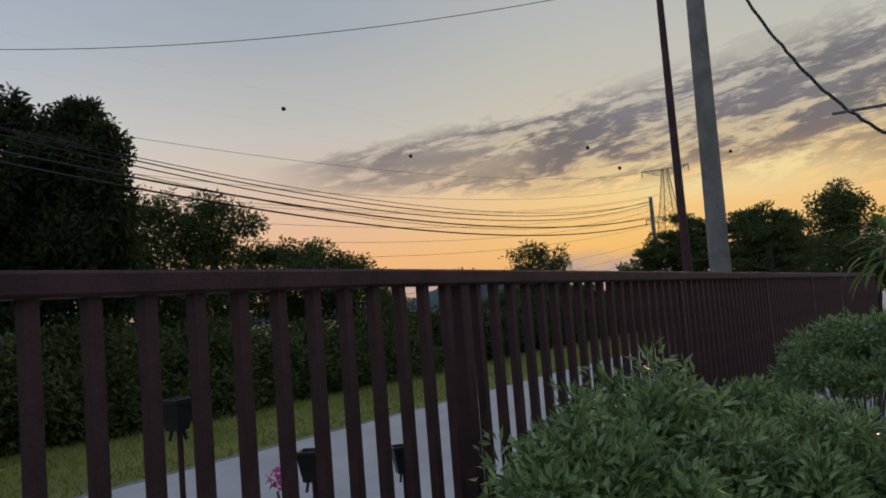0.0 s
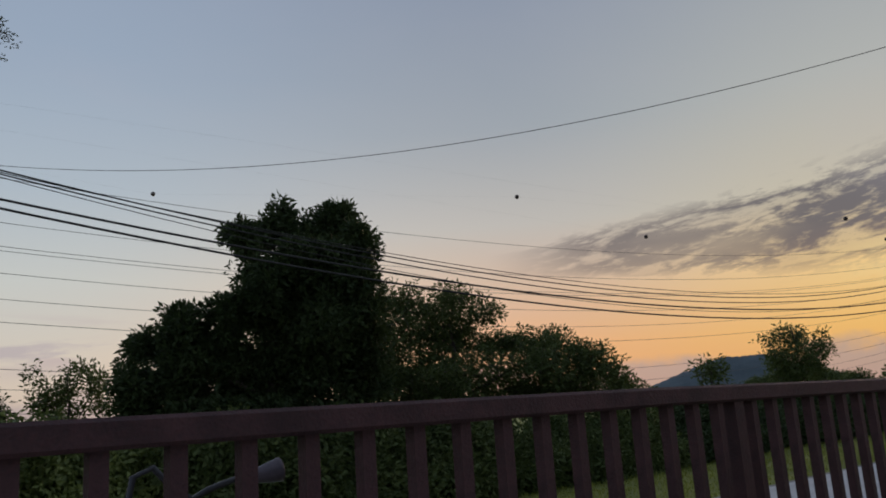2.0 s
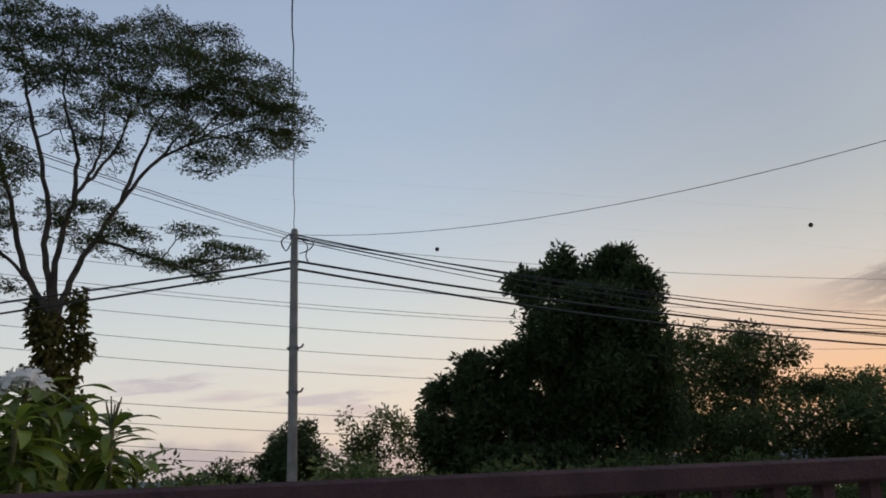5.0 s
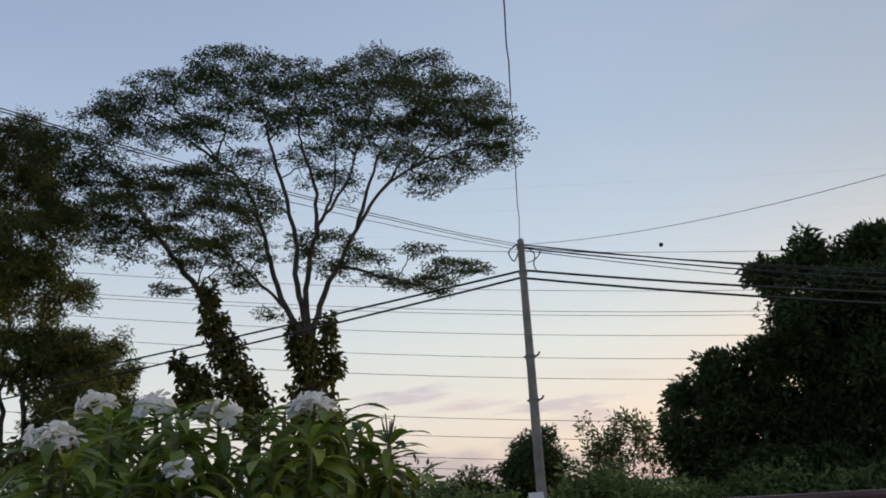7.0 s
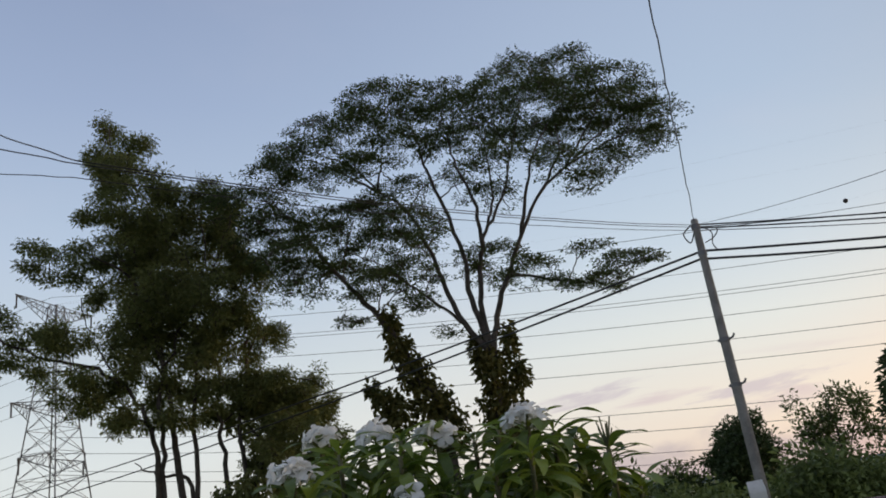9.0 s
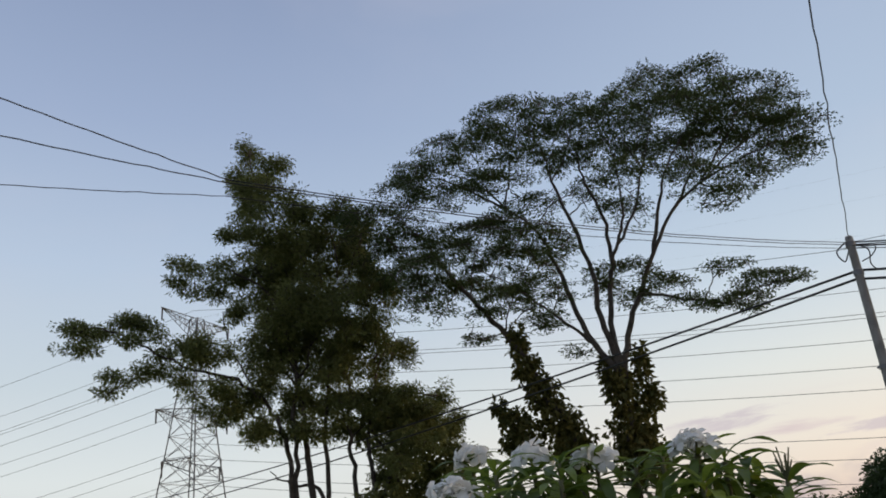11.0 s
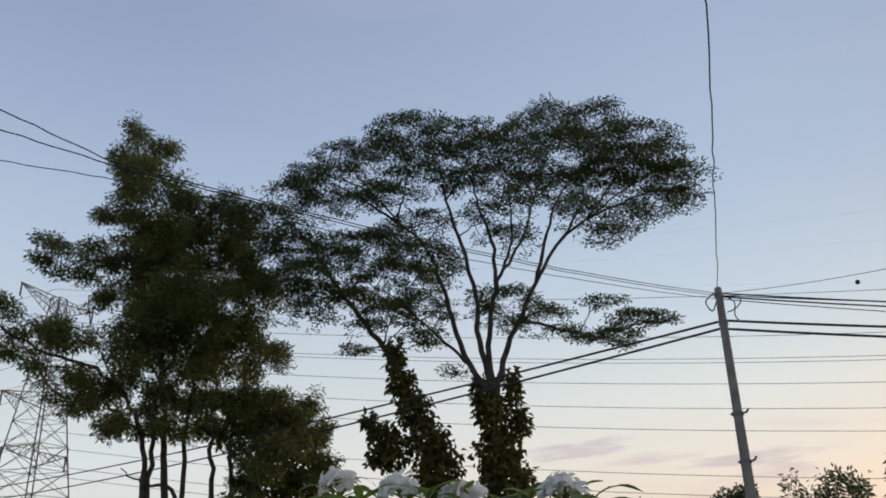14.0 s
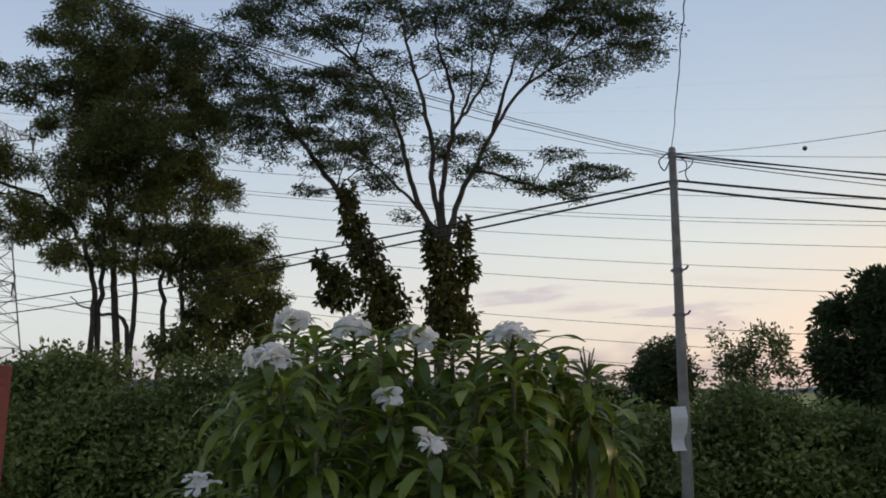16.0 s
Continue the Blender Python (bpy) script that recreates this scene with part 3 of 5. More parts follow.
GUM_LOW = [
    (0.04, 0.1, 6.97, 0.92, 0.88), (1.15, -0.4, 6.47, 0.79, 0.78), (2.0, -0.3, 5.5, 0.76, 0.62),
    (3.33, -0.3, 5.54, 0.63, 0.49), (4.2, 1.2, 6.07, 0.41, 0.37), (3.29, 0.3, 4.98, 0.74, 0.5),
    (4.21, 0.4, 4.98, 0.47, 0.47), (-0.82, -0.4, 6.4, 0.78, 0.48), (-2.08, 0.4, 6.16, 0.71, 0.39),
    (-1.41, -0.9, 5.05, 0.47, 0.44), (-2.69, -1.1, 7.44, 0.58, 0.34), (-3.5, 0.8, 7.94, 0.48, 0.33),
    (-2.7, -1.2, 6.08, 0.94, 0.18), (0.71, 1.1, 5.51, 0.73, 0.55), (-0.46, 0.8, 5.47, 0.54, 0.43),
    (-2.22, 0.1, 5.8, 0.88, 0.42), (-1.28, -0.1, 4.89, 0.62, 0.31), (0.29, -0.8, 5.05, 0.6, 0.37),
    (1.33, -0.3, 5.53, 0.78, 0.48), (2.66, 0.2, 5.37, 0.97, 0.64), (2.9, -1.0, 4.06, 0.75, 0.6),
    (1.98, 0.7, 3.86, 0.64, 0.46), (3.93, 0.7, 5.01, 0.65, 0.65), (4.21, -0.9, 3.81, 0.47, 0.51),
    (-0.51, 0.6, 6.04, 0.64, 0.39),
]
VINE_G = [
    (2.93, 0.3, 3.53, 0.74, 0.88), (3.6, 0.1, 2.87, 0.79, 0.79), (4.22, 0.2, 3.57, 0.56, 0.88),
    (2.26, -0.4, 2.72, 0.68, 0.68), (1.54, 0.1, 2.64, 0.62, 0.52), (2.06, 0.5, 5.03, 0.71, 0.82),
    (2.98, -0.1, 4.84, 0.7, 0.7), (3.7, -0.4, 4.17, 0.52, 0.69),
]
ALBIZIA_LIMBS = [
    [(0.16, 3.24), (0.28, 4.18), (0.29, 5.17)],
    [(0.29, 5.17), (0.63, 6.48), (1.04, 7.36), (1.61, 8.43), (2.23, 9.49), (3.16, 10.27), (4.4, 11.17), (5.69, 11.99)],
    [(0.29, 5.17), (0.18, 6.67), (0.42, 8.07), (0.61, 8.7), (1.23, 9.64), (1.69, 10.99), (2.24, 12.59)],
    [(0.29, 5.17), (-0.07, 6.85), (-0.11, 8.12), (-0.53, 9.86), (-0.84, 10.96), (-1.02, 12.01), (-1.6, 13.15)],
    [(0.29, 5.17), (-0.45, 6.39), (-0.79, 7.55), (-1.07, 8.64), (-1.54, 9.77), (-2.3, 10.57), (-3.08, 11.59), (-3.61, 12.27)],
    [(-0.33, 6.11), (-0.99, 6.78), (-1.72, 7.48), (-2.31, 8.03), (-3.24, 8.59)],
    [(0.44, 8.23), (0.42, 9.74), (0.06, 10.85), (0.02, 11.96), (0.41, 12.76)],
    [(0.61, 8.7), (0.95, 9.68), (1.01, 10.9), (0.87, 12.4)],
    [(1.61, 8.43), (1.98, 9.9), (2.53, 11.24), (3.67, 12.56)],
    [(3.16, 10.27), (4.16, 11.56), (4.7, 12.79)],
    [(3.16, 10.27), (4.81, 10.9), (6.1, 11.25)],
    [(-0.84, 10.96), (-0.37, 11.78), (0.0, 12.92)],
    [(-2.3, 10.57), (-3.27, 11.24), (-4.42, 11.96), (-5.34, 11.83)],
    [(1.04, 7.36), (1.74, 7.2), (2.46, 6.97), (3.3, 6.77), (4.07, 7.06), (4.92, 7.19)],
    [(2.65, 6.94), (2.92, 7.41), (3.28, 7.84)],
    [(-2.3, 10.57), (-2.02, 11.67), (-2.13, 13.03)],
    [(1.69, 10.99), (1.36, 12.11), (1.36, 13.06)],
    [(2.23, 9.49), (3.05, 10.78), (3.11, 12.65)],
    [(4.4, 11.17), (5.26, 11.77), (5.55, 12.43)],
    [(3.16, 10.27), (3.84, 9.98), (4.5, 10.41)],
    [(-3.08, 11.59), (-3.93, 12.02), (-3.99, 12.9)],
    [(-0.53, 9.86), (0.13, 10.3), (0.9, 10.07)],
    [(1.04, 7.36), (1.33, 7.46), (1.68, 7.65)],
    [(-1.54, 9.77), (-0.99, 10.44), (-0.39, 10.72)],
]
LEANER_LIMBS = [
    [(-1.25, 3.67), (-1.84, 5.02), (-2.27, 6.05), (-2.68, 6.75), (-3.56, 7.96), (-4.34, 9.05), (-4.85, 10.02), (-5.7, 10.81)],
    [(-3.56, 7.96), (-3.38, 9.06), (-3.14, 9.82)],
    [(-2.68, 6.75), (-2.4, 7.68), (-1.61, 8.87)],
    [(-4.34, 9.05), (-5.17, 9.35), (-5.88, 10.1)],
    [(-2.68, 6.75), (-2.11, 7.33), (-1.32, 7.6)],
    [(-4.34, 9.05), (-4.52, 8.56), (-4.86, 7.96)],
    [(-2.1, 3.79), (-2.23, 5.01), (-2.52, 6.0), (-2.74, 6.76), (-3.42, 6.76)],
    [(-4.85, 10.02), (-5.88, 10.5), (-6.49, 10.94)],
]
GUM_LIMBS = [
    [(0.1, 3.18), (-0.1, 4.71), (-0.3, 6.31), (-0.79, 8.72), (-1.37, 11.32), (-1.8, 14.37)],
    [(-0.48, 3.06), (-0.7, 4.72), (-1.18, 5.75), (-2.11, 6.57), (-3.41, 7.01), (-4.72, 7.64), (-6.04, 8.3), (-6.89, 7.95)],
    [(1.38, 3.14), (1.15, 4.68), (1.22, 6.64), (1.0, 8.75), (0.85, 11.01)],
    [(-0.3, 6.31), (-0.88, 7.32), (-1.07, 9.07), (-1.87, 10.92)],
    [(-0.79, 8.72), (-0.18, 10.21), (-0.46, 12.35)],
    [(1.22, 6.64), (1.8, 7.86), (2.4, 9.33)],
    [(-2.11, 6.57), (-3.37, 6.65), (-4.63, 6.9), (-5.76, 6.37)],
    [(1.15, 4.68), (2.16, 5.63), (3.34, 5.96)],
    [(0.44, 3.03), (-0.5, 3.5), (-1.14, 3.89)],
    [(2.65, 2.95), (2.0, 4.67), (1.32, 5.97)],
    [(0.52, 3.17), (0.45, 5.01), (0.62, 6.98), (0.2, 9.47), (-0.79, 11.94)],
    [(-0.4, 3.05), (-0.43, 5.03), (-0.45, 6.98), (-1.25, 9.25), (-2.65, 10.14), (-3.61, 9.74)],
    [(1.85, 2.98), (1.75, 4.83), (2.06, 6.64), (2.14, 8.58), (1.39, 11.43)],
    [(-0.7, 4.72), (-1.73, 5.68), (-2.56, 6.33), (-3.0, 7.65)],
    [(-1.18, 5.75), (-2.17, 7.32), (-2.53, 8.69)],
    [(2.17, 2.97), (2.66, 4.65), (3.09, 5.96), (4.04, 5.95)],
    [(-0.3, 6.31), (0.26, 7.85), (1.25, 9.49), (1.76, 11.04)],
    [(2.06, 6.64), (2.67, 7.87), (2.53, 6.98)],
]
GUM_FAR = [
    (-6.8, 0.2, 8.21, 0.67, 0.28), (-6.26, 0.5, 8.58, 0.87, 0.26), (-5.38, 0.3, 8.48, 0.7, 0.26),
    (-6.8, -0.3, 7.64, 0.29, 0.15), (-4.69, -0.2, 7.89, 0.58, 0.22), (-4.03, 0.4, 7.66, 0.73, 0.24),
    (-3.04, -0.6, 7.08, 0.66, 0.24), (-5.46, 0.4, 6.88, 0.81, 0.18), (-5.89, 0.4, 6.5, 0.37, 0.15),
    (-4.64, -0.0, 7.01, 0.58, 0.22), (-3.95, -0.2, 6.53, 0.49, 0.18), (-6.25, -0.3, 7.63, 0.4, 0.14),
]
FICUS = [
    (-1.67, 0.3, 2.85, 0.52, 0.39), (-1.27, 0.2, 3.03, 0.33, 0.28),
    (0.46, -0.3, 5.71, 0.51, 0.41), (-0.16, 1.0, 5.67, 0.52, 0.38), (-0.44, -0.4, 5.31, 0.28, 0.33),
    (1.94, 0.6, 5.99, 0.59, 0.46), (1.25, 0.7, 5.65, 0.81, 0.4), (2.42, -0.2, 5.12, 0.38, 0.51),
    (1.03, -0.1, 4.74, 1.15, 0.64), (2.09, -0.3, 4.26, 0.66, 0.76), (0.15, -0.8, 4.24, 0.49, 0.55),
    (0.53, -0.0, 3.6, 0.79, 0.57), (1.75, -0.5, 3.2, 0.89, 0.68), (2.56, -0.5, 3.75, 0.27, 0.5),
    (-0.77, -0.6, 3.44, 0.55, 0.42), (-1.57, -0.6, 3.35, 0.62, 0.39), (-2.37, 0.6, 3.01, 0.45, 0.45),
    (-1.89, -0.2, 2.39, 0.78, 0.6), (-2.5, -0.5, 1.99, 0.35, 0.59), (-1.12, 0.2, 2.21, 0.64, 0.61),
    (0.18, 0.2, 2.03, 0.84, 0.64), (1.49, 0.3, 2.02, 1.03, 0.77), (2.45, 0.8, 2.27, 0.61, 0.87),
    (-0.54, -0.7, 3.75, 0.34, 0.22), (-1.88, -0.3, 1.48, 0.9, 0.45), (-0.35, -0.4, 1.33, 0.98, 0.44),
    (1.08, -1.0, 1.15, 1.07, 0.43), (-0.84, -0.6, 2.72, 0.56, 0.42), (-0.03, -0.2, 2.53, 0.45, 0.32),
    (-0.17, -0.2, 3.76, 0.48, 0.38), (1.15, 0.2, 4.04, 0.85, 0.52), (2.53, -0.1, 2.89, 0.46, 0.51),
    (0.83, 0.2, 2.72, 0.77, 0.46),
]
MANGO = [
    (-3.29, 0.9, 4.63, 0.76, 0.44), (-1.61, -0.5, 4.32, 0.78, 0.44), (-0.86, 0.2, 4.01, 0.45, 0.28),
    (-2.62, 0.7, 3.84, 1.11, 0.68), (-1.4, 0.5, 3.4, 0.88, 0.6), (-0.48, 1.0, 3.12, 0.57, 0.43),
    (0.28, 0.9, 3.02, 0.64, 0.46), (1.23, 1.0, 2.93, 0.65, 0.47), (0.72, -1.1, 2.2, 0.92, 0.56),
    (1.99, -0.2, 2.7, 0.45, 0.41), (2.74, -0.0, 2.73, 0.21, 0.12), (2.3, -1.0, 2.18, 0.66, 0.4),
    (2.83, -1.2, 1.84, 0.36, 0.39), (3.45, 0.8, 1.34, 0.54, 0.39), (1.95, 1.2, 1.58, 1.36, 0.69),
    (0.19, 0.7, 1.66, 1.33, 0.74), (-1.63, -0.4, 2.05, 1.27, 0.81), (-3.22, 0.5, 2.49, 0.97, 0.89),
    (-3.76, -0.5, 1.83, 0.85, 0.82), (-4.03, 0.6, 3.06, 0.64, 0.82), (-2.68, -0.5, 1.33, 1.02, 0.51),
]

# ---- trees ----
tree("umbrella_tree", "tall umbrella-crowned tree with forked trunk wrapped in vines", -19.01, 9.49, 62, ALBIZIA_LIMBS, 0.17, ALBIZIA_TOP + ALBIZIA_LOW + ALBIZIA_ARM, LEAF_ALBIZIA, BARK_DARK, 0.088, 96, 27, 0.15, 0.22, True, 0.0, 5, 0.5, 0.02, twig=0.017, vines=[(VINE_A, LEAF_VINE)], vine_label="thick hanging vine wrapped round the trunk")
tree("leaning_tree", "slender leaning tree with vine-covered lower trunk", -19.01, 9.49, 62, LEANER_LIMBS, 0.14, LEANER_PADS, LEAF_ALBIZIA, BARK_DARK, 0.088, 100, 28, 0.145, 0.24, True, 0.0, 6, 0.4, 0.02, twig=0.017, vines=[(VINE_B, LEAF_VINE)], vine_label="thick hanging vine wrapped round the trunk")
tree("gum_tree", "tall shaggy tree with several trunks and drooping foliage", -24.33, 2.14, 84, GUM_LIMBS, 0.115, GUM_TOP + GUM_LOW + GUM_FAR, LEAF_GUM, BARK_DARK, 0.13, 220, 28, 0.16, 0.6, False, 0.5, 7, 0.5, 0.045, slim=0.32, loose=0.5, twig=0.015, vines=[(VINE_G, LEAF_GUM)], vine_label="brownish hanging creeper over the lower branches")
tree("fig_tree", "broad dense dark-leaved tree beside the grass", -9.06, 16.21, 29, [[(0.3, 0.5), (0.4, 2.5), (0.8, 5.0)], [(0.3, 1.2), (-1.2, 2.8)], [(0.4, 2.5), (2.0, 4.2)]], 0.3, FICUS, LEAF_DARK, BARK_DARK, 0.16, 480, 18, 0.13, 0.8, False, 0.0, 8, 0.8, loose=0.45, twig=0.008)
tree("mango_tree", "rounded leafy tree beyond the grass verge", -4.68, 23.59, 11, [[(-1.5, 0.5), (-1.6, 2.0), (-1.8, 3.8)], [(-1.6, 1.2), (0.5, 2.6)], [(-1.6, 2.0), (-3.0, 3.4)]], 0.24, MANGO, LEAF_MID, BARK_DARK, 0.14, 300, 17, 0.14, 0.7, False, 0.1, 9, 0.8, loose=0.8, twig=0.008)


def simple_pads(n, ru, rw, w0, w1, seed, spread=0.6):
    rng = np.random.default_rng(seed)
    return [(float(rng.normal() * spread * ru), float(rng.normal() * 0.5 * ru), float(rng.uniform(w0, w1)), ru * float(rng.uniform(0.45, 0.8)), rw * float(rng.uniform(0.5, 0.9))) for _ in range(n)]


def far_tree(name, label, yaw, dist, low, high, half, leaf, size, count, seed, n=9, dome=False, per=8):
    p = heading(yaw) * dist
    h0, h1 = dist * math.tan(radians(low)) + 1.2, dist * math.tan(radians(high)) + 1.2
    ru = dist * math.tan(radians(half))
    rw = max(0.35, (h1 - h0) * 0.3)
    trunk = [[(0, 0.2), (ru * 0.1, (h0 + h1) / 2), (0, h1 - rw * 0.5)], [(0, max(0.6, h0)), (ru * 0.6, h1 - rw)], [(0, max(0.6, h0)), (-ru * 0.6, h1 - rw * 1.2)]]
    return tree(name, label, p.x, p.y, yaw, trunk, 0.05 + 0.03 * ru, simple_pads(n, ru * 0.62, rw, h0 + rw * 0.4, h1 - rw * 0.6, seed), leaf, BARK_DARK, size, count, per, size * 1.1, 0.7, dome, 0.1, seed, ru * 0.3, 0.03)


far_tree("round_tree", "round dark tree behind the street pole", 47.2, 36, -1.5, 3.9, 3.3, LEAF_DARK, 0.2, 190, 21, 16, per=12)
far_tree("airy_tree", "slender airy young tree with sparse twigs", 41.3, 32, -1.5, 5.0, 2.7, LEAF_MID, 0.2, 75, 22, 14, per=10)
far_tree("low_tree", "low leafy tree beyond the hedge", 51.8, 36, -1.5, 1.6, 2.4, LEAF_MID, 0.2, 120, 23, 10, per=12)
far_tree("small_tree", "small feathery tree on the skyline", -7.7, 50, -0.5, 4.9, 2.3, LEAF_MID, 0.22, 62, 24, 14, per=10)
far_tree("young_palm", "thin wispy tree in front of the hill", -2.2, 42, -1, 3.0, 1.4, LEAF_MID, 0.26, 60, 25, 7, per=10)
far_tree("acacia_tree", "domed open-crowned tree dark against the sunset", -27.9, 46, 0.3, 6.6, 2.6, LEAF_MID, 0.22, 105, 26, 14, True, 12)


def layered_tree(yaw, dist, top, reach, n, seed):
    """A tree whose branches slant up and outwards and carry flat feathery sprays."""
    rng = np.random.default_rng(seed)
    p = heading(yaw) * dist
    limbs, pads = [[(0, 0.4), (0.1, top * 0.5), (0, top * 0.8)]], []
    for k in range(n):
        w0 = top * (0.2 + 0.55 * k / n)
        out = (1 if k % 2 else -1) * reach * float(rng.uniform(0.65, 1.0)) * (1 - 0.45 * k / n)
        w1 = min(w0 + abs(out) * float(rng.uniform(0.15, 0.5)), top)
        limbs.append([(0.0, w0), (out * 0.5, w0 + (w1 - w0) * 0.55), (out, w1)])
        for f in (0.45, 0.62, 0.78, 0.9, 1.02):
            pads.append((out * f, float(rng.uniform(-0.9, 0.9)), w0 + (w1 - w0) * f + 0.05, 0.5 - 0.26 * f, 0.24 - 0.12 * f))
    return tree("layered_tree", "wide dark tree with layered feathery branches", p.x, p.y, yaw, limbs, 0.16, pads, LEAF_MID, BARK_DARK, 0.17, 75, 10, 0.13, 0.4, True, -0.6, seed, 0.6, 0.04)


layered_tree(-20.4, 35, 4.9, 3.2, 40, 27)
layered_tree(-17.2, 36, 4.0, 2.3, 24, 28)
layered_tree(-23.4, 34, 4.8, 1.7, 22, 31)
far_tree("dark_tree", "dense dark tree below the sunset sky", -24.8, 40, -1, 3.4, 2.4, LEAF_MID, 0.22, 110, 29, 12)
far_tree("dark_tree", "dense dark tree below the sunset sky", -29.5, 40, -1, 2.4, 2.6, LEAF_MID, 0.24, 130, 30, 12)
for i, (yaw, dist, top, half) in enumerate([(-12, 60, 0.8, 2.5), (-15, 52, 1.6, 2.2), (-9, 70, 1.3, 2.2), (-5.2, 80, 1.0, 2.0), (-32, 42, 2.8, 3.0), (33.5, 30, 1.2, 2.5)]):
    far_tree("skyline_tree", "dark leafy tree in the distant tree line", yaw, dist, -1.2, top, half, LEAF_MID, 0.26, 150, 40 + i, 10, per=10)

# hedge and undergrowth along the far side of the grass


def hedge(name, label, s0, s1, n0, n1, top, leaf, seed, size=0.14, density=760):
    rng = np.random.default_rng(seed)
    length = s1 - s0
    mid = at((s0 + s1) / 2, (n0 + n1) / 2, GROUND)
    root = thing(name, pose(*mid, 0, 0, FRAME_YAW), label, "hedge")
    m = int(length * 13)
    deep = (n1 - n0) / 2
    hs, ha = rng.uniform(-length / 2, length / 2, m), rng.uniform(-0.15, math.pi * 0.62, m)
    tall = (top - GROUND) * (0.84 + 0.07 * np.sin(hs * 0.9 + seed) + 0.06 * np.sin(hs * 2.3 + 1) + 0.05 * rng.normal(size=m))
    hub = np.stack([hs, -np.cos(ha) * deep * 0.8, np.clip(tall * (0.15 + 0.8 * np.sin(np.clip(ha, 0, 3)) * rng.uniform(0.15, 1, m)), 0.2, None)], 1)
    wide = rng.uniform(0.35, 0.8, (m, 1))
    n = int(length * density)
    pick = rng.integers(m, size=n)
    q = hub[pick] + blob_points(n, rng, 0.55) * wide[pick] * np.array([1.0, 0.9, 0.75])
    c, d = sprays(q, 11, 0.14, rng, 0.7)
    d[:, 2] -= 0.15
    c[:, 2] = np.maximum(c[:, 2], 0.02)
    stems = Geo()
    for k in range(int(length * 1.2)):
        u = rng.uniform(-length / 2, length / 2)
        stems.tube(curve_pts([(u, 0, -0.05), (u + rng.normal() * 0.15, rng.normal() * 0.1, (top - GROUND) * 0.4), (u + rng.normal() * 0.3, rng.normal() * 0.2, (top - GROUND) * 0.75)], 2), [0.04, 0.035, 0.03, 0.02, 0.012], 5)
    tagged(part("stems", stems, BARK_DARK, root), kind="stuff")
    part("foliage", leaf_mesh("foliage", leaf, c, d, size * rng.uniform(0.6, 1.3, len(c)), size * 0.5, rng), leaf, root)
    return root


# stretches beneath the big trees take darker leaf colours for their dense shade
for i, (s0, s1, top, n0, n1) in enumerate([(-20, -14, 3.0, 13.2, 16.5), (-14, -9, 2.8, 13.4, 16.5), (-9.2, -4, 2.4, 13.2, 16), (-4.2, 1, 1.55, 13.8, 16.4), (0.6, 6, 1.45, 13.9, 16.6), (5.8, 12, 1.5, 12.7, 16), (11.8, 19, 1.2, 12.8, 16.2), (18.8, 30, 1.0, 13, 16.4), (29.5, 48, 1.0, 13, 17)]):
    hedge("hedge", "overgrown dark green hedge along the grass verge", s0, s1, n0, n1, top, LEAF_HEDGE if s1 < 7 else LEAF_MID if s1 < 20 else LEAF_DARK, 60 + i)

rng = np.random.default_rng(90)
n = 26000
gs, gn = rng.uniform(-16, 34, n), rng.uniform(8.45, 13.4, n)
pts = np.array([ALONG * float(a) + ACROSS * float(b) for a, b in zip(gs, gn)])
pts[:, 2] = GROUND
d = rng.normal(size=(n, 3)) * 0.45
d[:, 2] = 1
tagged(part("grass", leaf_mesh("grass", GRASS, pts, d, rng.uniform(0.05, 0.13, n), 0.022, rng), GRASS), "mown green grass verge beside the road", "grass", "", "stuff")

# ---- hill and far ridge, both coloured with distance haze ----


def ridge(name, label, yaw0, yaw1, dist, height, seed, mat):
    g, n = Geo(), 220
    rows_ = []
    for k in range(n + 1):
        t = k / n
        y = yaw0 + (yaw1 - yaw0) * t
        h = height(y) + dist * 0.0016 * (noise.noise(Vector((y * 2.6, seed, 0))) + 0.6 * noise.noise(Vector((y * 9, seed, 4))) + 0.5 * noise.noise(Vector((y * 24, seed, 8))))
        for f, dd in ((0, 0.92), (0.5, 0.95), (0.85, 0.985), (1, 1.0), (0.5, 1.08)):
            p = heading(y) * dist * dd
            rows_.append((p.x, p.y, GROUND + max(0.2, h) * f))
    g.add(rows_, [(k * 5 + j, (k + 1) * 5 + j, (k + 1) * 5 + j + 1, k * 5 + j + 1) for k in range(n) for j in range(4)])
    return tagged(part(name, g, mat, None, "", True), label, "hill", "", "structure")


ridge("backdrop_hill", "wooded hill, tinted blue for distance haze", -13, 4.2, 900, lambda y: max(0, 39 * min(1.0, max(0.0, (3.4 - y) / 6.5)) ** 0.8 * min(1.0, max(0.0, (y + 13) / 7.0))), 3, HAZY_HILL)
ridge("backdrop_ridge", "low wooded ridge far off, tinted blue for haze", -60, 118, 1500, lambda y: 14 + 8 * math.sin(y * 0.11), 7, HAZY_HILL)

# ---- street poles and cables ----
POLE = Vector((-9.85, 9.1, 0))


def street_pole(name, label, p, z0, z1, r0, r1, mat, lean=(0.0, 0.0), cap=True):
    ob = thing(name, pose(p[0], p[1], z0), label, "pole")
    h = z1 - z0
    prof = [(r0 * 1.04, -0.15), (r0, 0.0), ((r0 + r1) / 2, h / 2), (r1, h - 0.12), (r1 * 1.0, h - 0.03), (r1 * 0.8, h), (0.001, h + 0.005)]
    g = Geo().lathe(prof, 18)
    g.v = [(x + lean[0] * z, y + lean[1] * z, z) for x, y, z in g.v]
    part("shaft", g, mat, ob, "", True)
    return ob


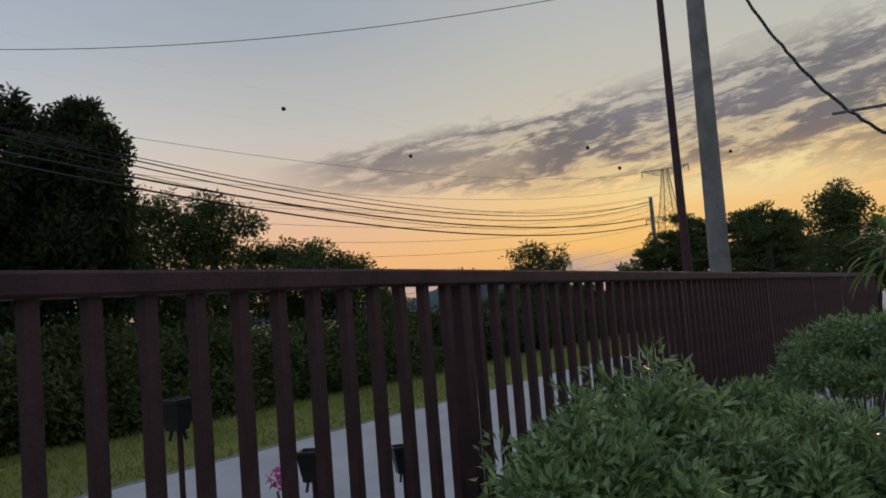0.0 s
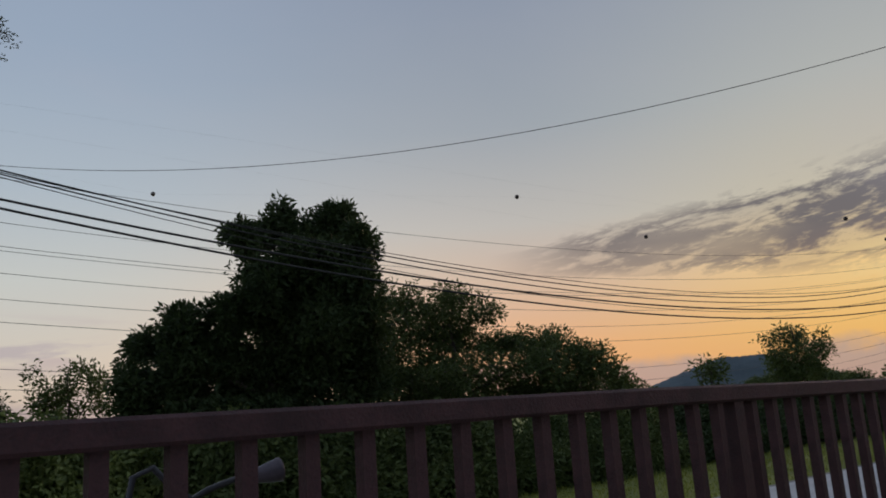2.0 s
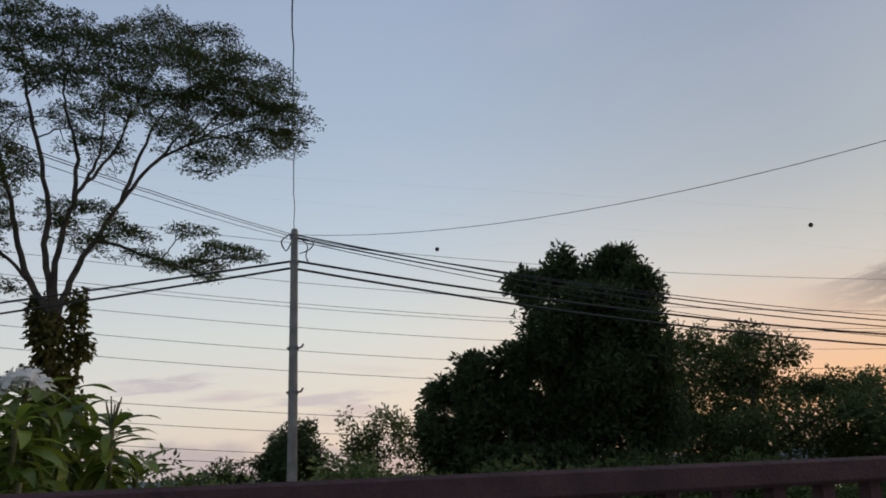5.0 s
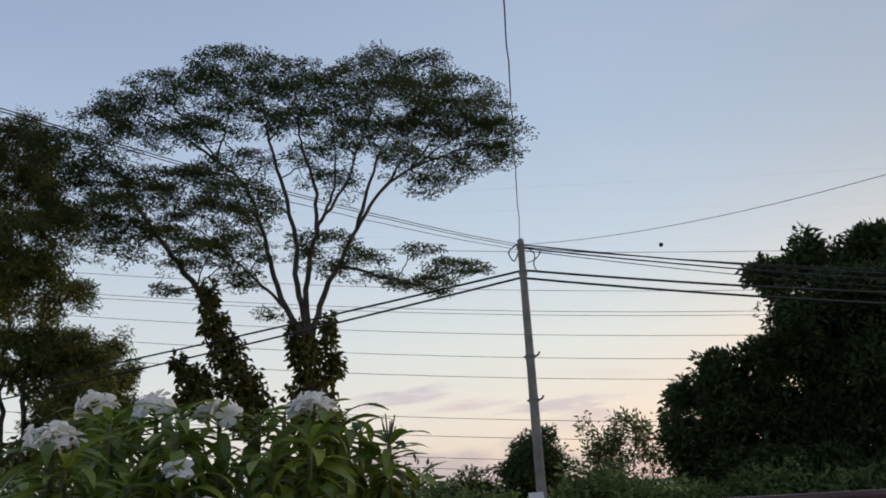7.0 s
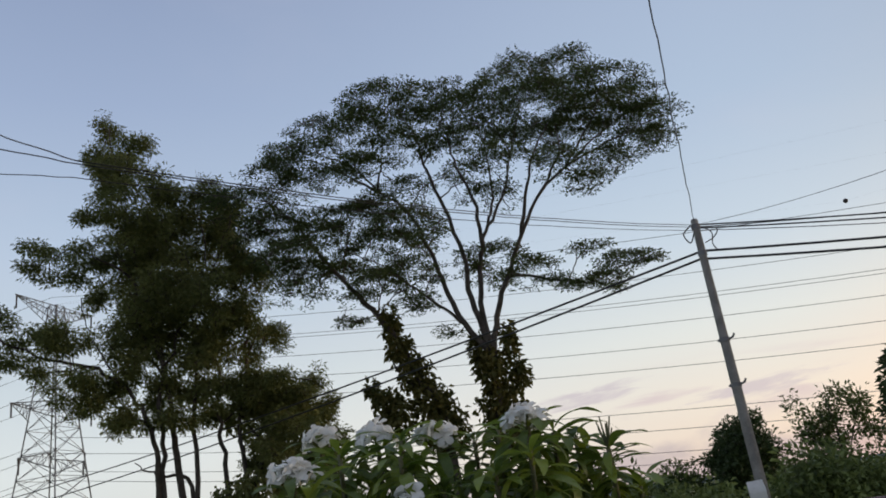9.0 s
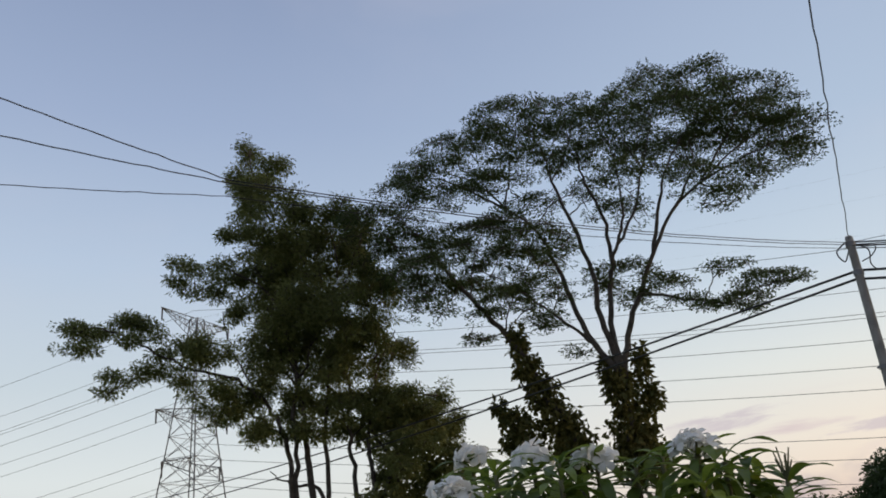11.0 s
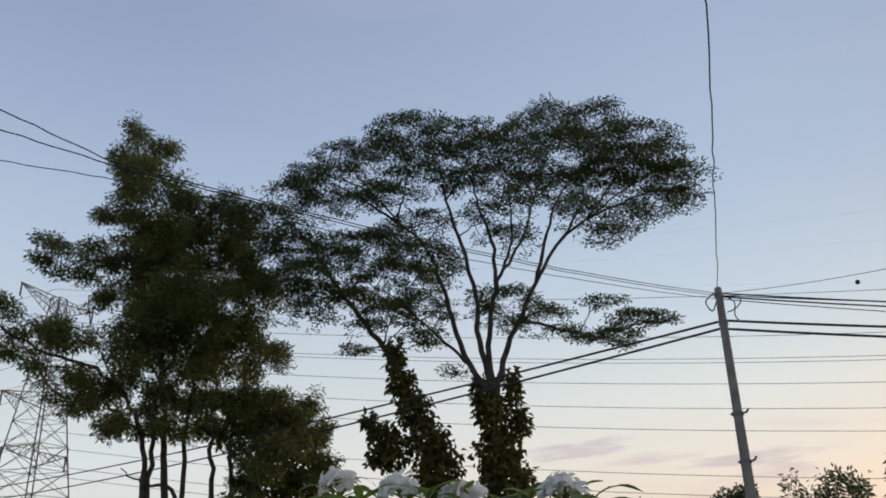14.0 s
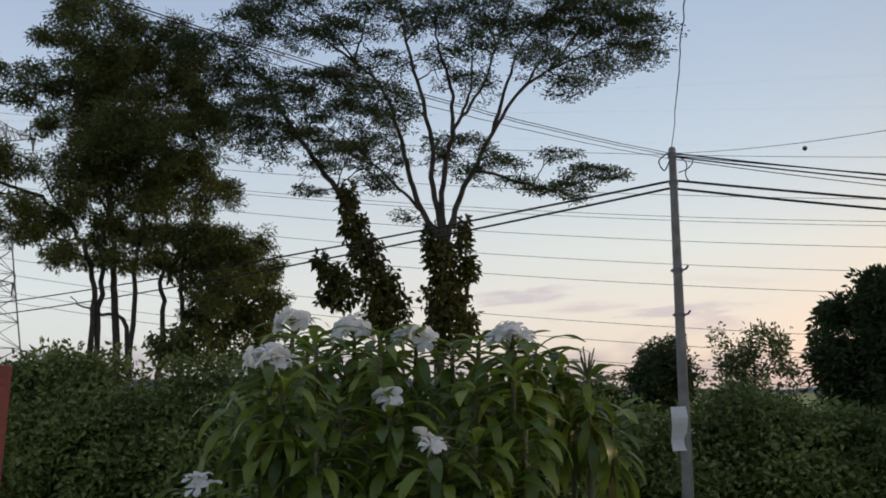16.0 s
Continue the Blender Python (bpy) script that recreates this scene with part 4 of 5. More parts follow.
pole = street_pole("concrete_pole", "grey concrete street pole with steel steps and cables", POLE, GROUND, 5.44, 0.095, 0.06, CONCRETE)
for z in (3.35, 2.62):
    g = Geo().tube([(-0.11, -0.02, 0), (0.08, -0.03, 0), (0.14, -0.05, 0.02), (0.165, -0.06, 0.07)], 0.018, 6).tube([(0.08, -0.03, 0.0), (0.14, -0.01, 0.035)], 0.014, 6)
    ob = part("step_bracket", g, STEEL, pole, "bent steel step bracket")
    ob.matrix_local = pose(0, 0, z - GROUND, 0, 0, 46)
    ob = part("clamp", Geo().lathe([(0.07, -0.03), (0.088, -0.03), (0.088, 0.03), (0.07, 0.03)], 16), STEEL, pole, "steel clamp band")
    ob.location = (0, 0, z - GROUND)
for z in (5.3, 4.83):
    ob = part("clamp", Geo().lathe([(0.06, -0.04), (0.075, -0.04), (0.075, 0.04), (0.06, 0.04)], 16), STEEL, pole, "steel clamp band")
    ob.location = (0, 0, z - GROUND)
ob = part("cable_loop", Geo().tube(curve_pts([(-0.08, 0, 5.25), (-0.22, 0, 5.12), (-0.14, 0, 4.95), (-0.05, -0.02, 5.1)], 5), 0.012, 5).tube(curve_pts([(0.06, 0, 5.2), (0.22, -0.03, 5.05), (0.2, 0, 4.85), (0.26, 0, 4.72)], 5), 0.01, 5).tube(curve_pts([(0.07, 0, 5.18), (0.32, 0, 5.1), (0.24, 0, 4.96), (0.09, 0, 4.9)], 5), 0.01, 5), CABLE, pole, "loose black cable loops", True)
ob.matrix_local = pose(0, 0, 0.1 - GROUND, 0, 0, 46)
gm = Geo()
n = 9
for k in range(n):
    for a, b in ((-0.13, -0.02), (0.13, 0.02)):
        w = 1 + 0.04 * math.sin(k * 1.3)
        gm.v += [(a * w, -0.13 + 0.03 * math.sin(k * 0.8), k * 0.085), (a * w + 0.001, -0.13 + 0.03 * math.sin(k * 0.8) - 0.006, k * 0.085)]
gm.f = [(4 * k, 4 * k + 2, 4 * k + 6, 4 * k + 4) for k in range(n - 1)] + [(4 * k + 1, 4 * k + 5, 4 * k + 7, 4 * k + 3) for k in range(n - 1)] + [(4 * k, 4 * k + 4, 4 * k + 5, 4 * k + 1) for k in range(n - 1)] + [(4 * k + 2, 4 * k + 3, 4 * k + 7, 4 * k + 6) for k in range(n - 1)]
board = part("notice_sheet", gm, CARD)
board.matrix_world = pose(POLE.x - 0.09, POLE.y - 0.1, 0.5, 4, -3, 70)
tagged(board, "curled white sheet tied to the concrete pole", "sign")

THICK = heading(-20.1) * 10
street_pole("concrete_pole", "thick grey concrete pole beside the fence", THICK, GROUND, 6.6, 0.135, 0.095, CONCRETE, (0.014, 0.004))
PIPE = heading(-18.1) * 9.0
pipe = street_pole("pipe_pole", "thin rusty steel pipe pole with a ring on top", PIPE, GROUND, 4.62, 0.058, 0.036, RUST)
g = Geo()
ring_pts = [(0.17 * math.cos(a * math.tau / 20), 0.17 * math.sin(a * math.tau / 20), 0) for a in range(21)]
g.tube(ring_pts, 0.009, 5, False).tube([(-0.17, 0, 0), (0.17, 0, 0)], 0.007, 5).tube([(0, -0.17, 0), (0, 0.17, 0)], 0.007, 5)
ob = part("ring", g, CABLE, pipe, "dark wire ring")
ob.location = (0, 0, 4.5 - GROUND)
ob = part("finial", Geo().tube([(0, 0, -0.15), (0.01, 0, 0.13)], [0.05, 0.012], 8), CABLE, pipe, "dark pointed cap")
ob.location = (0, 0, 4.62 - GROUND)
FAR_POLE = heading(-16.1) * 40
street_pole("wooden_pole", "slim distant utility pole carrying cables", FAR_POLE, GROUND, 5.75, 0.12, 0.09, CONCRETE)
street_pole("wooden_pole", "slim distant utility pole carrying cables", heading(-23.4) * 42, GROUND, 3.6, 0.1, 0.08, CONCRETE)
STUB = heading(-31.7) * 8.2
stub = street_pole("service_pole", "dark service pole with a bracket arm", STUB, 0.0, 2.75, 0.05, 0.04, RUST)
ob = part("bracket_arm", Geo().tube([(0, 0, 0), (-0.46, 0.22, -0.01)], 0.016, 6), STEEL, stub, "thin steel bracket arm")
ob.location = (0, 0, 2.62)

top = POLE + Vector((0, 0, 5.34))
low = POLE + Vector((0, 0, 4.87))
G1 = "street cables"
wire("cable", top, PIPE + Vector((0, 0, 4.58)), 0.6, 0.0045, CABLE, "thin black cable sagging between two poles", G1)
for k, (a, z, b, sag, r) in enumerate([(low, 0.0, 4.75, 1.15, 0.022), (low, -0.14, 4.45, 1.2, 0.022), (top, 0.0, 5.55, 1.45, 0.014), (top, -0.06, 5.4, 1.5, 0.014), (top, -0.04, 5.5, 1.28, 0.009), (top, -0.1, 5.1, 1.6, 0.008)]):
    wire("cable", a + Vector((0, 0, z)), FAR_POLE + Vector((0, 0, b)), sag, r, CABLE, "black overhead cable running from pole to pole", G1)
wire("service_cable", top + Vector((0, 0, 0.05)), (8.3, -8.2, 5.4), 0.3, 0.007, CABLE, "wavy thin black cable crossing overhead to the house", G1, 4, 0.012, 80)
JOINT, JOINT_LOW = Vector((-7.58, -0.35, 4.85)), Vector((-8.2, -0.4, 4.97))
for a, c, e, r in ((top, JOINT, (-4.6, -4.6, 5.02), 0.006), (top + Vector((0, 0, -0.04)), JOINT + Vector((0, 0, -0.03)), (-5.4, -5.2, 4.79), 0.006), (top + Vector((0, 0, -0.1)), JOINT_LOW, (-7.8, -6.0, 4.99), 0.005)):
    wire("cable", a, c, 0.14, r, CABLE, "thin black cable from the concrete pole", G1, 5, 0.003)
    wire("cable", c, e, 0.05, r, CABLE, "thin black cable from the concrete pole", G1, 6, 0.003)
wire("cable", low, (-62, -11.5, 5.5), 0.6, 0.022, CABLE, "thick black cable running off behind the trees", G1)
wire("cable", low + Vector((0, 0, -0.12)), (-62, -11.5, 4.9), 0.7, 0.022, CABLE, "thick black cable running off behind the trees", G1)
wire("twisted_cable", THICK + Vector((-0.1, 0, 6.4)), STUB + Vector((-0.02, 0, 2.3)), 0.58, 0.017, CABLE, "thick twisted black cable hanging slack", G1, 9, 0.006)
wire("cable", FAR_POLE + Vector((0, 0, 3.9)), heading(-23.4) * 42 + Vector((0, 0, 3.5)), 0.5, 0.012, CABLE, "black cable sagging between distant poles", G1)

# ---- power line: two lattice towers, conductors and marker balls ----
T1, T2 = heading(92.0) * 128, heading(-17.25) * 262
LINE_YAW = math.degrees(math.atan2(T2.y - T1.y, T2.x - T1.x))


def lattice_tower(p, h, base, label):
    ob = thing("lattice_tower", pose(p.x, p.y, GROUND, 0, 0, LINE_YAW + 90), label, "pylon", "power line towers")
    half = lambda z: base * (1 - z / h) ** 1.15 + 0.75
    corners = [(-1, -1), (1, -1), (1, 1), (-1, 1)]
    levels = [h * (1 - (1 - k / 13) ** 1.25) for k in range(14)]
    for cx, cy in corners:
        part("leg", Geo().tube([(cx * half(z), cy * half(z), z) for z in levels], 0.13, 4), STEEL, ob)
    braces = Geo()
    for a, b in zip(levels, levels[1:]):
        for i in range(4):
            (ax, ay), (bx, by) = corners[i], corners[(i + 1) % 4]
            P = lambda c, z: (c[0] * half(z), c[1] * half(z), z)
            braces.tube([P((ax, ay), a), P((bx, by), b)], 0.055, 3).tube([P((bx, by), a), P((ax, ay), b)], 0.055, 3).tube([P((ax, ay), b), P((bx, by), b)], 0.05, 3)
    part("bracing", braces, STEEL, ob)
    for z, reach, rise in ((h - 1.5, 8.0, 1.6), (h * 0.6, 8.2, 0.6), (h * 0.42, 6.5, 0.5)):
        for sgn in (-1, 1):
            g, w = Geo(), half(z)
            tip = (sgn * reach, 0, z + rise)
            for cy in (-1, 1):
                a, b = (sgn * w, cy * w, z - 1.2), (sgn * w, cy * w, z + 1.2)
                g.tube([a, tip], 0.075, 4).tube([b, tip], 0.075, 4)
                for k in range(1, 6):
                    t = k / 6
                    q = lambda s_, t_: tuple(s_[j] + (tip[j] - s_[j]) * t_ for j in range(3))
                    g.tube([q(a, t), q(b, t)], 0.04, 3).tube([q(a, t), q(b, t - 1 / 6)], 0.055, 3)
            arm = part("cross_arm", g, STEEL, ob)
            part("insulator", Geo().tube([(sgn * reach * 0.97, 0, z + rise), (sgn * reach * 0.97, 0, z + rise - 2.0)], 0.12, 6), BALL_PAINT, arm)
    return ob


lattice_tower(T1, 40, 4.2, "tall grey steel lattice power tower behind trees")
lattice_tower(T2, 41, 5.2, "distant steel lattice power tower against the sunset")
side = Vector((math.cos(radians(LINE_YAW + 90)), math.sin(radians(LINE_YAW + 90)), 0))
for h, o in [(40.5, -1), (36.0, 1), (33.3, 1), (32.9, 1.4), (29.9, -1), (27.4, 1), (24.6, -1), (19.8, 1), (17.5, -1), (15.1, 1), (13.8, -1)]:
    wire("conductor", T1 + side * o + Vector((0, 0, h)), T2 + side * o + Vector((0, 0, h - 1)), 13.0, 0.034, ALU_WIRE, "thin high-voltage line crossing the sky", "power lines")
    wire("conductor", T1 + side * o + Vector((0, 0, h)), T1 - (T2 - T1) * 0.75 + side * o + Vector((0, 0, h - 4)), 9.0, 0.034, ALU_WIRE, "thin high-voltage line crossing the sky", "power lines")
for yaws, d0 in (((36.1, 16.0, 9.7, 14.98), 150), ((0.75, 11.17, -12.1, 10.56), 170), ((-14.2, 8.87, -21.7, 9.06), 190)):
    y0, e0, y1, e1 = yaws
    A_, B_ = [Vector((heading(y).x * d0, heading(y).y * d0, 1.15 + d0 * math.tan(radians(e)))) for y, e in ((y0, e0), (y1, e1))]
    ob = part("ground_wire", Geo().tube([q - T1 for q in (T1 + Vector((0, 0, 39.5)), A_, B_, T2 + Vector((0, 0, 40.5)))], 0.004, 4), ALU_WIRE)
    ob.location = T1
    tagged(ob, "very thin earth wire carrying dark marker balls", "cable", "power lines")
    for q in (A_, B_):
        ob = part("marker_ball", Geo().lathe([(0.42 * math.sin(k * math.pi / 10) + 0.0005, -0.42 * math.cos(k * math.pi / 10)) for k in range(11)], 14), BALL_PAINT, None, "", True)
        ob.location = q
        tagged(ob, "dark round marker ball on a power line", "marker ball", "marker balls")

# ---- red gate panel ----
gate = thing("gate", pose(-3.47, -0.43, GROUND + 0.1, 0, 0, -86), "faded red steel gate with arched top rail and balusters", "gate")
H = 1.38 - GROUND
part("post", Geo().box((-0.045, -0.045, 0), (0.045, 0.045, H), 0.006), GATE_RED, gate)
arch = [(0.045 + 0.14 * k, 0, H - 0.045 + 0.07 * math.sin(min(1, k / 4) * math.pi / 2) - 0.006 * max(0, k - 4) ** 1.5) for k in range(11)]
part("top_rail", Geo().tube(arch, 0.034, 6), GATE_RED, gate)
part("mid_rail", Geo().box((0.045, -0.02, H - 0.3), (1.45, 0.02, H - 0.26), 0.004), GATE_RED, gate)
part("bottom_rail", Geo().box((0.045, -0.02, 0.1), (1.45, 0.02, 0.14), 0.004), GATE_RED, gate)
for k in range(10):
    x = 0.17 + 0.128 * k
    part("baluster", Geo().box((x - 0.014, -0.014, 0.13), (x + 0.014, 0.014, H - 0.02 - 0.0035 * max(0, k - 4) ** 1.6), 0.003), GATE_RED, gate)
part("post", Geo().box((1.42, -0.045, 0), (1.51, 0.045, H), 0.006), GATE_RED, gate)

# ---- white plumeria with drooping leaf rosettes ----


def blade(length, width, droop, mat, name="leaf", wave=0.0):
    """One leaf: broadest past the middle, folded along the midrib and bent down towards its tip."""
    vs, n = [], 8
    for k in range(n + 1):
        t = k / n
        w = width * 0.5 * (0.12 + 0.88 * math.sin(min(1.0, t * 1.04) ** 1.7 * math.pi) ** 0.8) if 0 < t < 1 else width * 0.05
        x = length * math.sin(min(t, 1) * droop) / droop
        z = -length * (1 - math.cos(t * droop)) / droop
        vs += [(x, -w, z + w * 0.3 + wave * math.sin(t * 9)), (x, 0, z), (x, w, z + w * 0.3 - wave * math.sin(t * 9))]
    g = Geo().add(vs, [(3 * k + j, 3 * k + j + 1, 3 * k + j + 4, 3 * k + j + 3) for k in range(n) for j in (0, 1)])
    return g.mesh(name, mat, True)


def blossom(r, mat):
    g = Geo()
    for p in range(5):
        a = p * math.tau / 5
        vs = []
        for t, w, z in ((0.05, 0.05, 0.0), (0.35, 0.24, 0.12), (0.7, 0.36, 0.16), (0.92, 0.26, 0.06), (1.0, 0.08, 0.0)):
            for sgn in (-1, 0, 1):
                q = Vector((t * r, sgn * w * r, (z + 0.06 * sgn) * r))
                q.rotate(Euler((0, 0, a)))
                vs.append(q)
        g.add(vs, [(3 * k + j, 3 * k + j + 1, 3 * k + j + 4, 3 * k + j + 3) for k in range(4) for j in (0, 1)])
    g.tube([(0, 0, -r * 0.9), (0, 0, 0.0)], [r * 0.06, r * 0.1], 6)
    return g.mesh("flower", mat, True)


PLUM_LEAVES = [blade(0.26, 0.056, 1.5, LEAF_PLUMERIA, wave=0.005), blade(0.24, 0.054, 1.0, LEAF_PLUMERIA, wave=0.003), blade(0.29, 0.052, 1.9, LEAF_PLUMERIA, wave=0.006), blade(0.18, 0.05, 0.6, LEAF_PLUMERIA, wave=0.003)]
DRY = blade(0.27, 0.05, 2.3, DRY_LEAF, wave=0.004)
WHITE_FLOWER, BUD = blossom(0.057, PETAL), Geo().tube([(0, 0, 0), (0, 0, 0.025), (0, 0, 0.045)], [0.003, 0.006, 0.002], 5).mesh("bud", STEM)


def plumeria(label, heads, seed, leaves=38):
    rng = random.Random(seed)
    cx, cy = sum(h[0] for h in heads) / len(heads), sum(h[1] for h in heads) / len(heads)
    foot = PLUM_BASE + PLUM_R * cx + PLUM_F * cy
    root = thing("plumeria", pose(foot.x, foot.y, GROUND + 0.1, 0, 0, 64), label, "plumeria shrub")
    for u, v, z, fl in heads:
        tip = Vector((u - cx, v - cy, z - GROUND - 0.1 - (0.065 if fl in (1, 3) else 0.0)))
        base = Vector((tip.x * 0.3, tip.y * 0.3 + rng.uniform(-0.1, 0.1), 0))
        mid = base.lerp(tip, 0.55) + Vector((tip.x * 0.2, 0, 0))
        stem = part("stem", Geo().tube(curve_pts([base, mid, tip], 4), [0.022, 0.02, 0.018, 0.017, 0.016, 0.015, 0.014, 0.013, 0.012], 6), STEM, root, "", True)
        n = leaves + rng.randint(-2, 3)
        for k in range(n):
            dry = k > n - 3 and rng.random() < 0.25
            leaf = part("leaf", DRY if dry else rng.choice(PLUM_LEAVES), LEAF_PLUMERIA, stem, "yellowed drooping leaf" if dry else "")
            ring = k / n
            leaf.matrix_local = Matrix.Translation(tip - Vector((0, 0, 0.26 * ring - 0.01))) @ Euler((rng.uniform(-0.35, 0.35), -0.75 + 1.45 * ring + rng.uniform(-0.2, 0.2), k * 2.4 + rng.uniform(-0.3, 0.3))).to_matrix().to_4x4() @ Matrix.Scale(rng.uniform(0.75, 1.1), 4)
        if fl in (1, 3):
            part("flower_stalk", Geo().tube([tip, tip + Vector((0.01, 0, 0.075))], [0.008, 0.005], 5), STEM, stem)
            for k in range(13 if fl == 1 else 4):
                a = k * 2.4
                d = Vector((math.cos(a) * 0.09 * (k / 11) ** 0.5, math.sin(a) * 0.09 * (k / 11) ** 0.5, 0.085 - 0.05 * k / 11 + rng.uniform(-0.02, 0.02)))
                fo = part("flower", WHITE_FLOWER, PETAL, stem, "white five-petalled flower")
                fo.matrix_local = Matrix.Translation(tip + d) @ Euler((rng.uniform(-0.5, 0.9), rng.uniform(-0.5, 0.5) , a)).to_matrix().to_4x4() @ Euler((0.9 * (k / 11), 0, 1.57)).to_matrix().to_4x4() @ Matrix.Scale(rng.uniform(0.85, 1.15), 4)
        elif fl == 2:
            for k in range(7):
                a = k * 2.4
                part("bud_stalk", Geo().tube([tip, tip + Vector((math.cos(a) * 0.035, math.sin(a) * 0.035, 0.09 + 0.01 * k))], [0.006, 0.003], 5), STEM, stem)
    return root


PLUM_BASE, PLUM_R, PLUM_F = Vector((-3.81, 1.22, 0)), Vector((math.cos(radians(64)), math.sin(radians(64)), 0)), heading(64)
HIGH_HEADS = [(0.48, -0.13, 1.67, 1), (-0.25, 0.19, 1.71, 1), (0.05, 0.1, 1.67, 1), (-0.41, -0.02, 1.61, 0), (-0.11, -0.2, 1.55, 0), (0.23, 0.19, 1.6, 0), (0.3, -0.31, 1.41, 0), (0.46, -0.33, 1.48, 0), (0.06, -0.1, 1.38, 0), (0.72, 0.13, 1.55, 0), (0.6, -0.05, 1.57, 0), (0.35, 0.1, 1.63, 0), (-0.12, 0.05, 1.64, 0)]
LOW_HEADS = [(-0.06, -0.4, 1.36, 3), (0.1, -0.6, 1.2, 3), (-0.27, -0.31, 1.34, 0), (0.49, -0.44, 1.25, 0), (0.28, -0.51, 1.19, 0), (-0.05, -0.4, 1.16, 0), (0.14, -0.6, 1.03, 0), (-0.16, -0.5, 1.0, 0), (0.41, -0.53, 1.04, 0)]
SIDE_HEADS = [(-0.6, 0.56, 1.78, 1), (-0.56, -0.35, 1.54, 1), (-0.77, -0.59, 1.05, 3), (-0.49, -0.44, 1.4, 0), (-0.34, -0.52, 1.17, 0), (-0.76, 0.02, 1.33, 0), (-0.56, -0.45, 1.08, 0), (-0.48, 0.25, 1.62, 0)]
plumeria("tall plumeria with white flower clusters and drooping leaves", HIGH_HEADS + LOW_HEADS, 11)
plumeria("plumeria with white flower clusters and drooping leaves", SIDE_HEADS, 12)
plumeria("small plumeria with bare flower stalks and drooping leaves", [(0.83, -0.09, 1.46, 2), (0.8, 0.12, 1.39, 0), (0.95, -0.02, 1.28, 0)], 13)

# ---- leafy shrubs on the terrace ----


def shrub(label, s, n, z, hs, hn, hz, count, seed, flowers=0):
    rng = np.random.default_rng(seed)
    p = at(s, n)
    root = thing("shrub", pose(p.x, p.y, 0, 0, 0, FRAME_YAW), label, "shrub")
    c0 = clumps(count, (1.0, 1.0, 1.0), rng, 0.65, 0.2)
    c0[:, 2] = np.where(c0[:, 2] < -0.3, c0[:, 2] * 0.6, c0[:, 2])
    c0 = c0 + 0.07 * np.sin(c0[:, [1, 2, 0]] * 11 + seed)
    bump = 1 + 0.1 * np.sin(c0[:, 0] * 7 + seed) + 0.08 * np.sin(c0[:, 1] * 9 + 2) + 0.05 * rng.normal(size=count)
    q = c0 * np.array([hs, hn, hz]) * bump[:, None] + np.array([0, 0, z])
    c, d = sprays(q, 24, 0.03, rng, 0.9)
    d[:, 2] += 0.35
    for k in range(26):
        a = q[rng.integers(count)]
        b = (a[0] * 0.25 + rng.normal() * 0.03, a[1] * 0.25 + rng.normal() * 0.03, 0)
        part("stem", Geo().tube(curve_pts([b, (a[0] * 0.6, a[1] * 0.6, a[2] * 0.5), tuple(a)], 3), [0.012, 0.011, 0.01, 0.009, 0.007, 0.005, 0.003], 5), BARK_PALE, root, "", True)
    part("foliage", leaf_mesh("foliage", LEAF_SHRUB, c, d, 0.037 * rng.uniform(0.6, 1.35, len(c)), 0.0125 * rng.uniform(0.8, 1.2, len(c)), rng), LEAF_SHRUB, root)
    small = blossom(0.016, PETAL)
    for k in range(flowers):
        j = rng.integers(count)
        t = q[j] + (q[j] - np.array([0, 0, z])) * 0.06
        if q[j][2] > z:
            fo = part("flower", small, PETAL, root, "tiny white flower")
            fo.matrix_local = Matrix.Translation(t) @ Euler((rng.uniform(-0.5, 0.5), rng.uniform(-0.5, 0.5), k)).to_matrix().to_4x4()
    return root


shrub("clipped green shrub with narrow leaves beside the fence", 2.08, 0.78, 0.48, 0.78, 0.33, 0.37, 1800, 101, 12)
shrub("clipped green shrub with narrow leaves on the terrace", 2.75, 0.42, 0.33, 0.75, 0.32, 0.33, 1500, 102, 8)
shrub("leafy green shrub with narrow leaves beside the fence", 3.75, 0.84, 0.33, 0.9, 0.32, 0.28, 1500, 103, 8)
shrub("grey-green shrub with bare lower stems", 5.3, 0.55, 0.6, 0.8, 0.42, 0.24, 1000, 104, 4)

# spiky bright fronds beyond the shrubs
fr = thing("frond_plant", pose(*(heading(-30.5) * 7.0), 0, 0, 20), "bright green plant with arching spiky fronds", "palm")
fr.location.z = 0
part("stem", Geo().tube([(0, 0, 0), (0.02, 0, 0.8), (0, 0, 1.35)], [0.06, 0.05, 0.04], 8), BARK_PALE, fr, "", True)
frond = blade(0.42, 0.04, 1.3, LEAF_PALM, "frond")
rr = random.Random(5)
for k in range(46):
    ob = part("frond", frond, LEAF_PALM, fr)
    ob.matrix_local = Matrix.Translation((0, 0, 1.35 - 0.004 * k)) @ Euler((rr.uniform(-0.3, 0.3), -1.35 + 1.5 * k / 46, k * 2.4)).to_matrix().to_4x4() @ Matrix.Scale(rr.uniform(0.75, 1.15), 4)

# ---- small garden lights and a pink flower just outside the fence ----


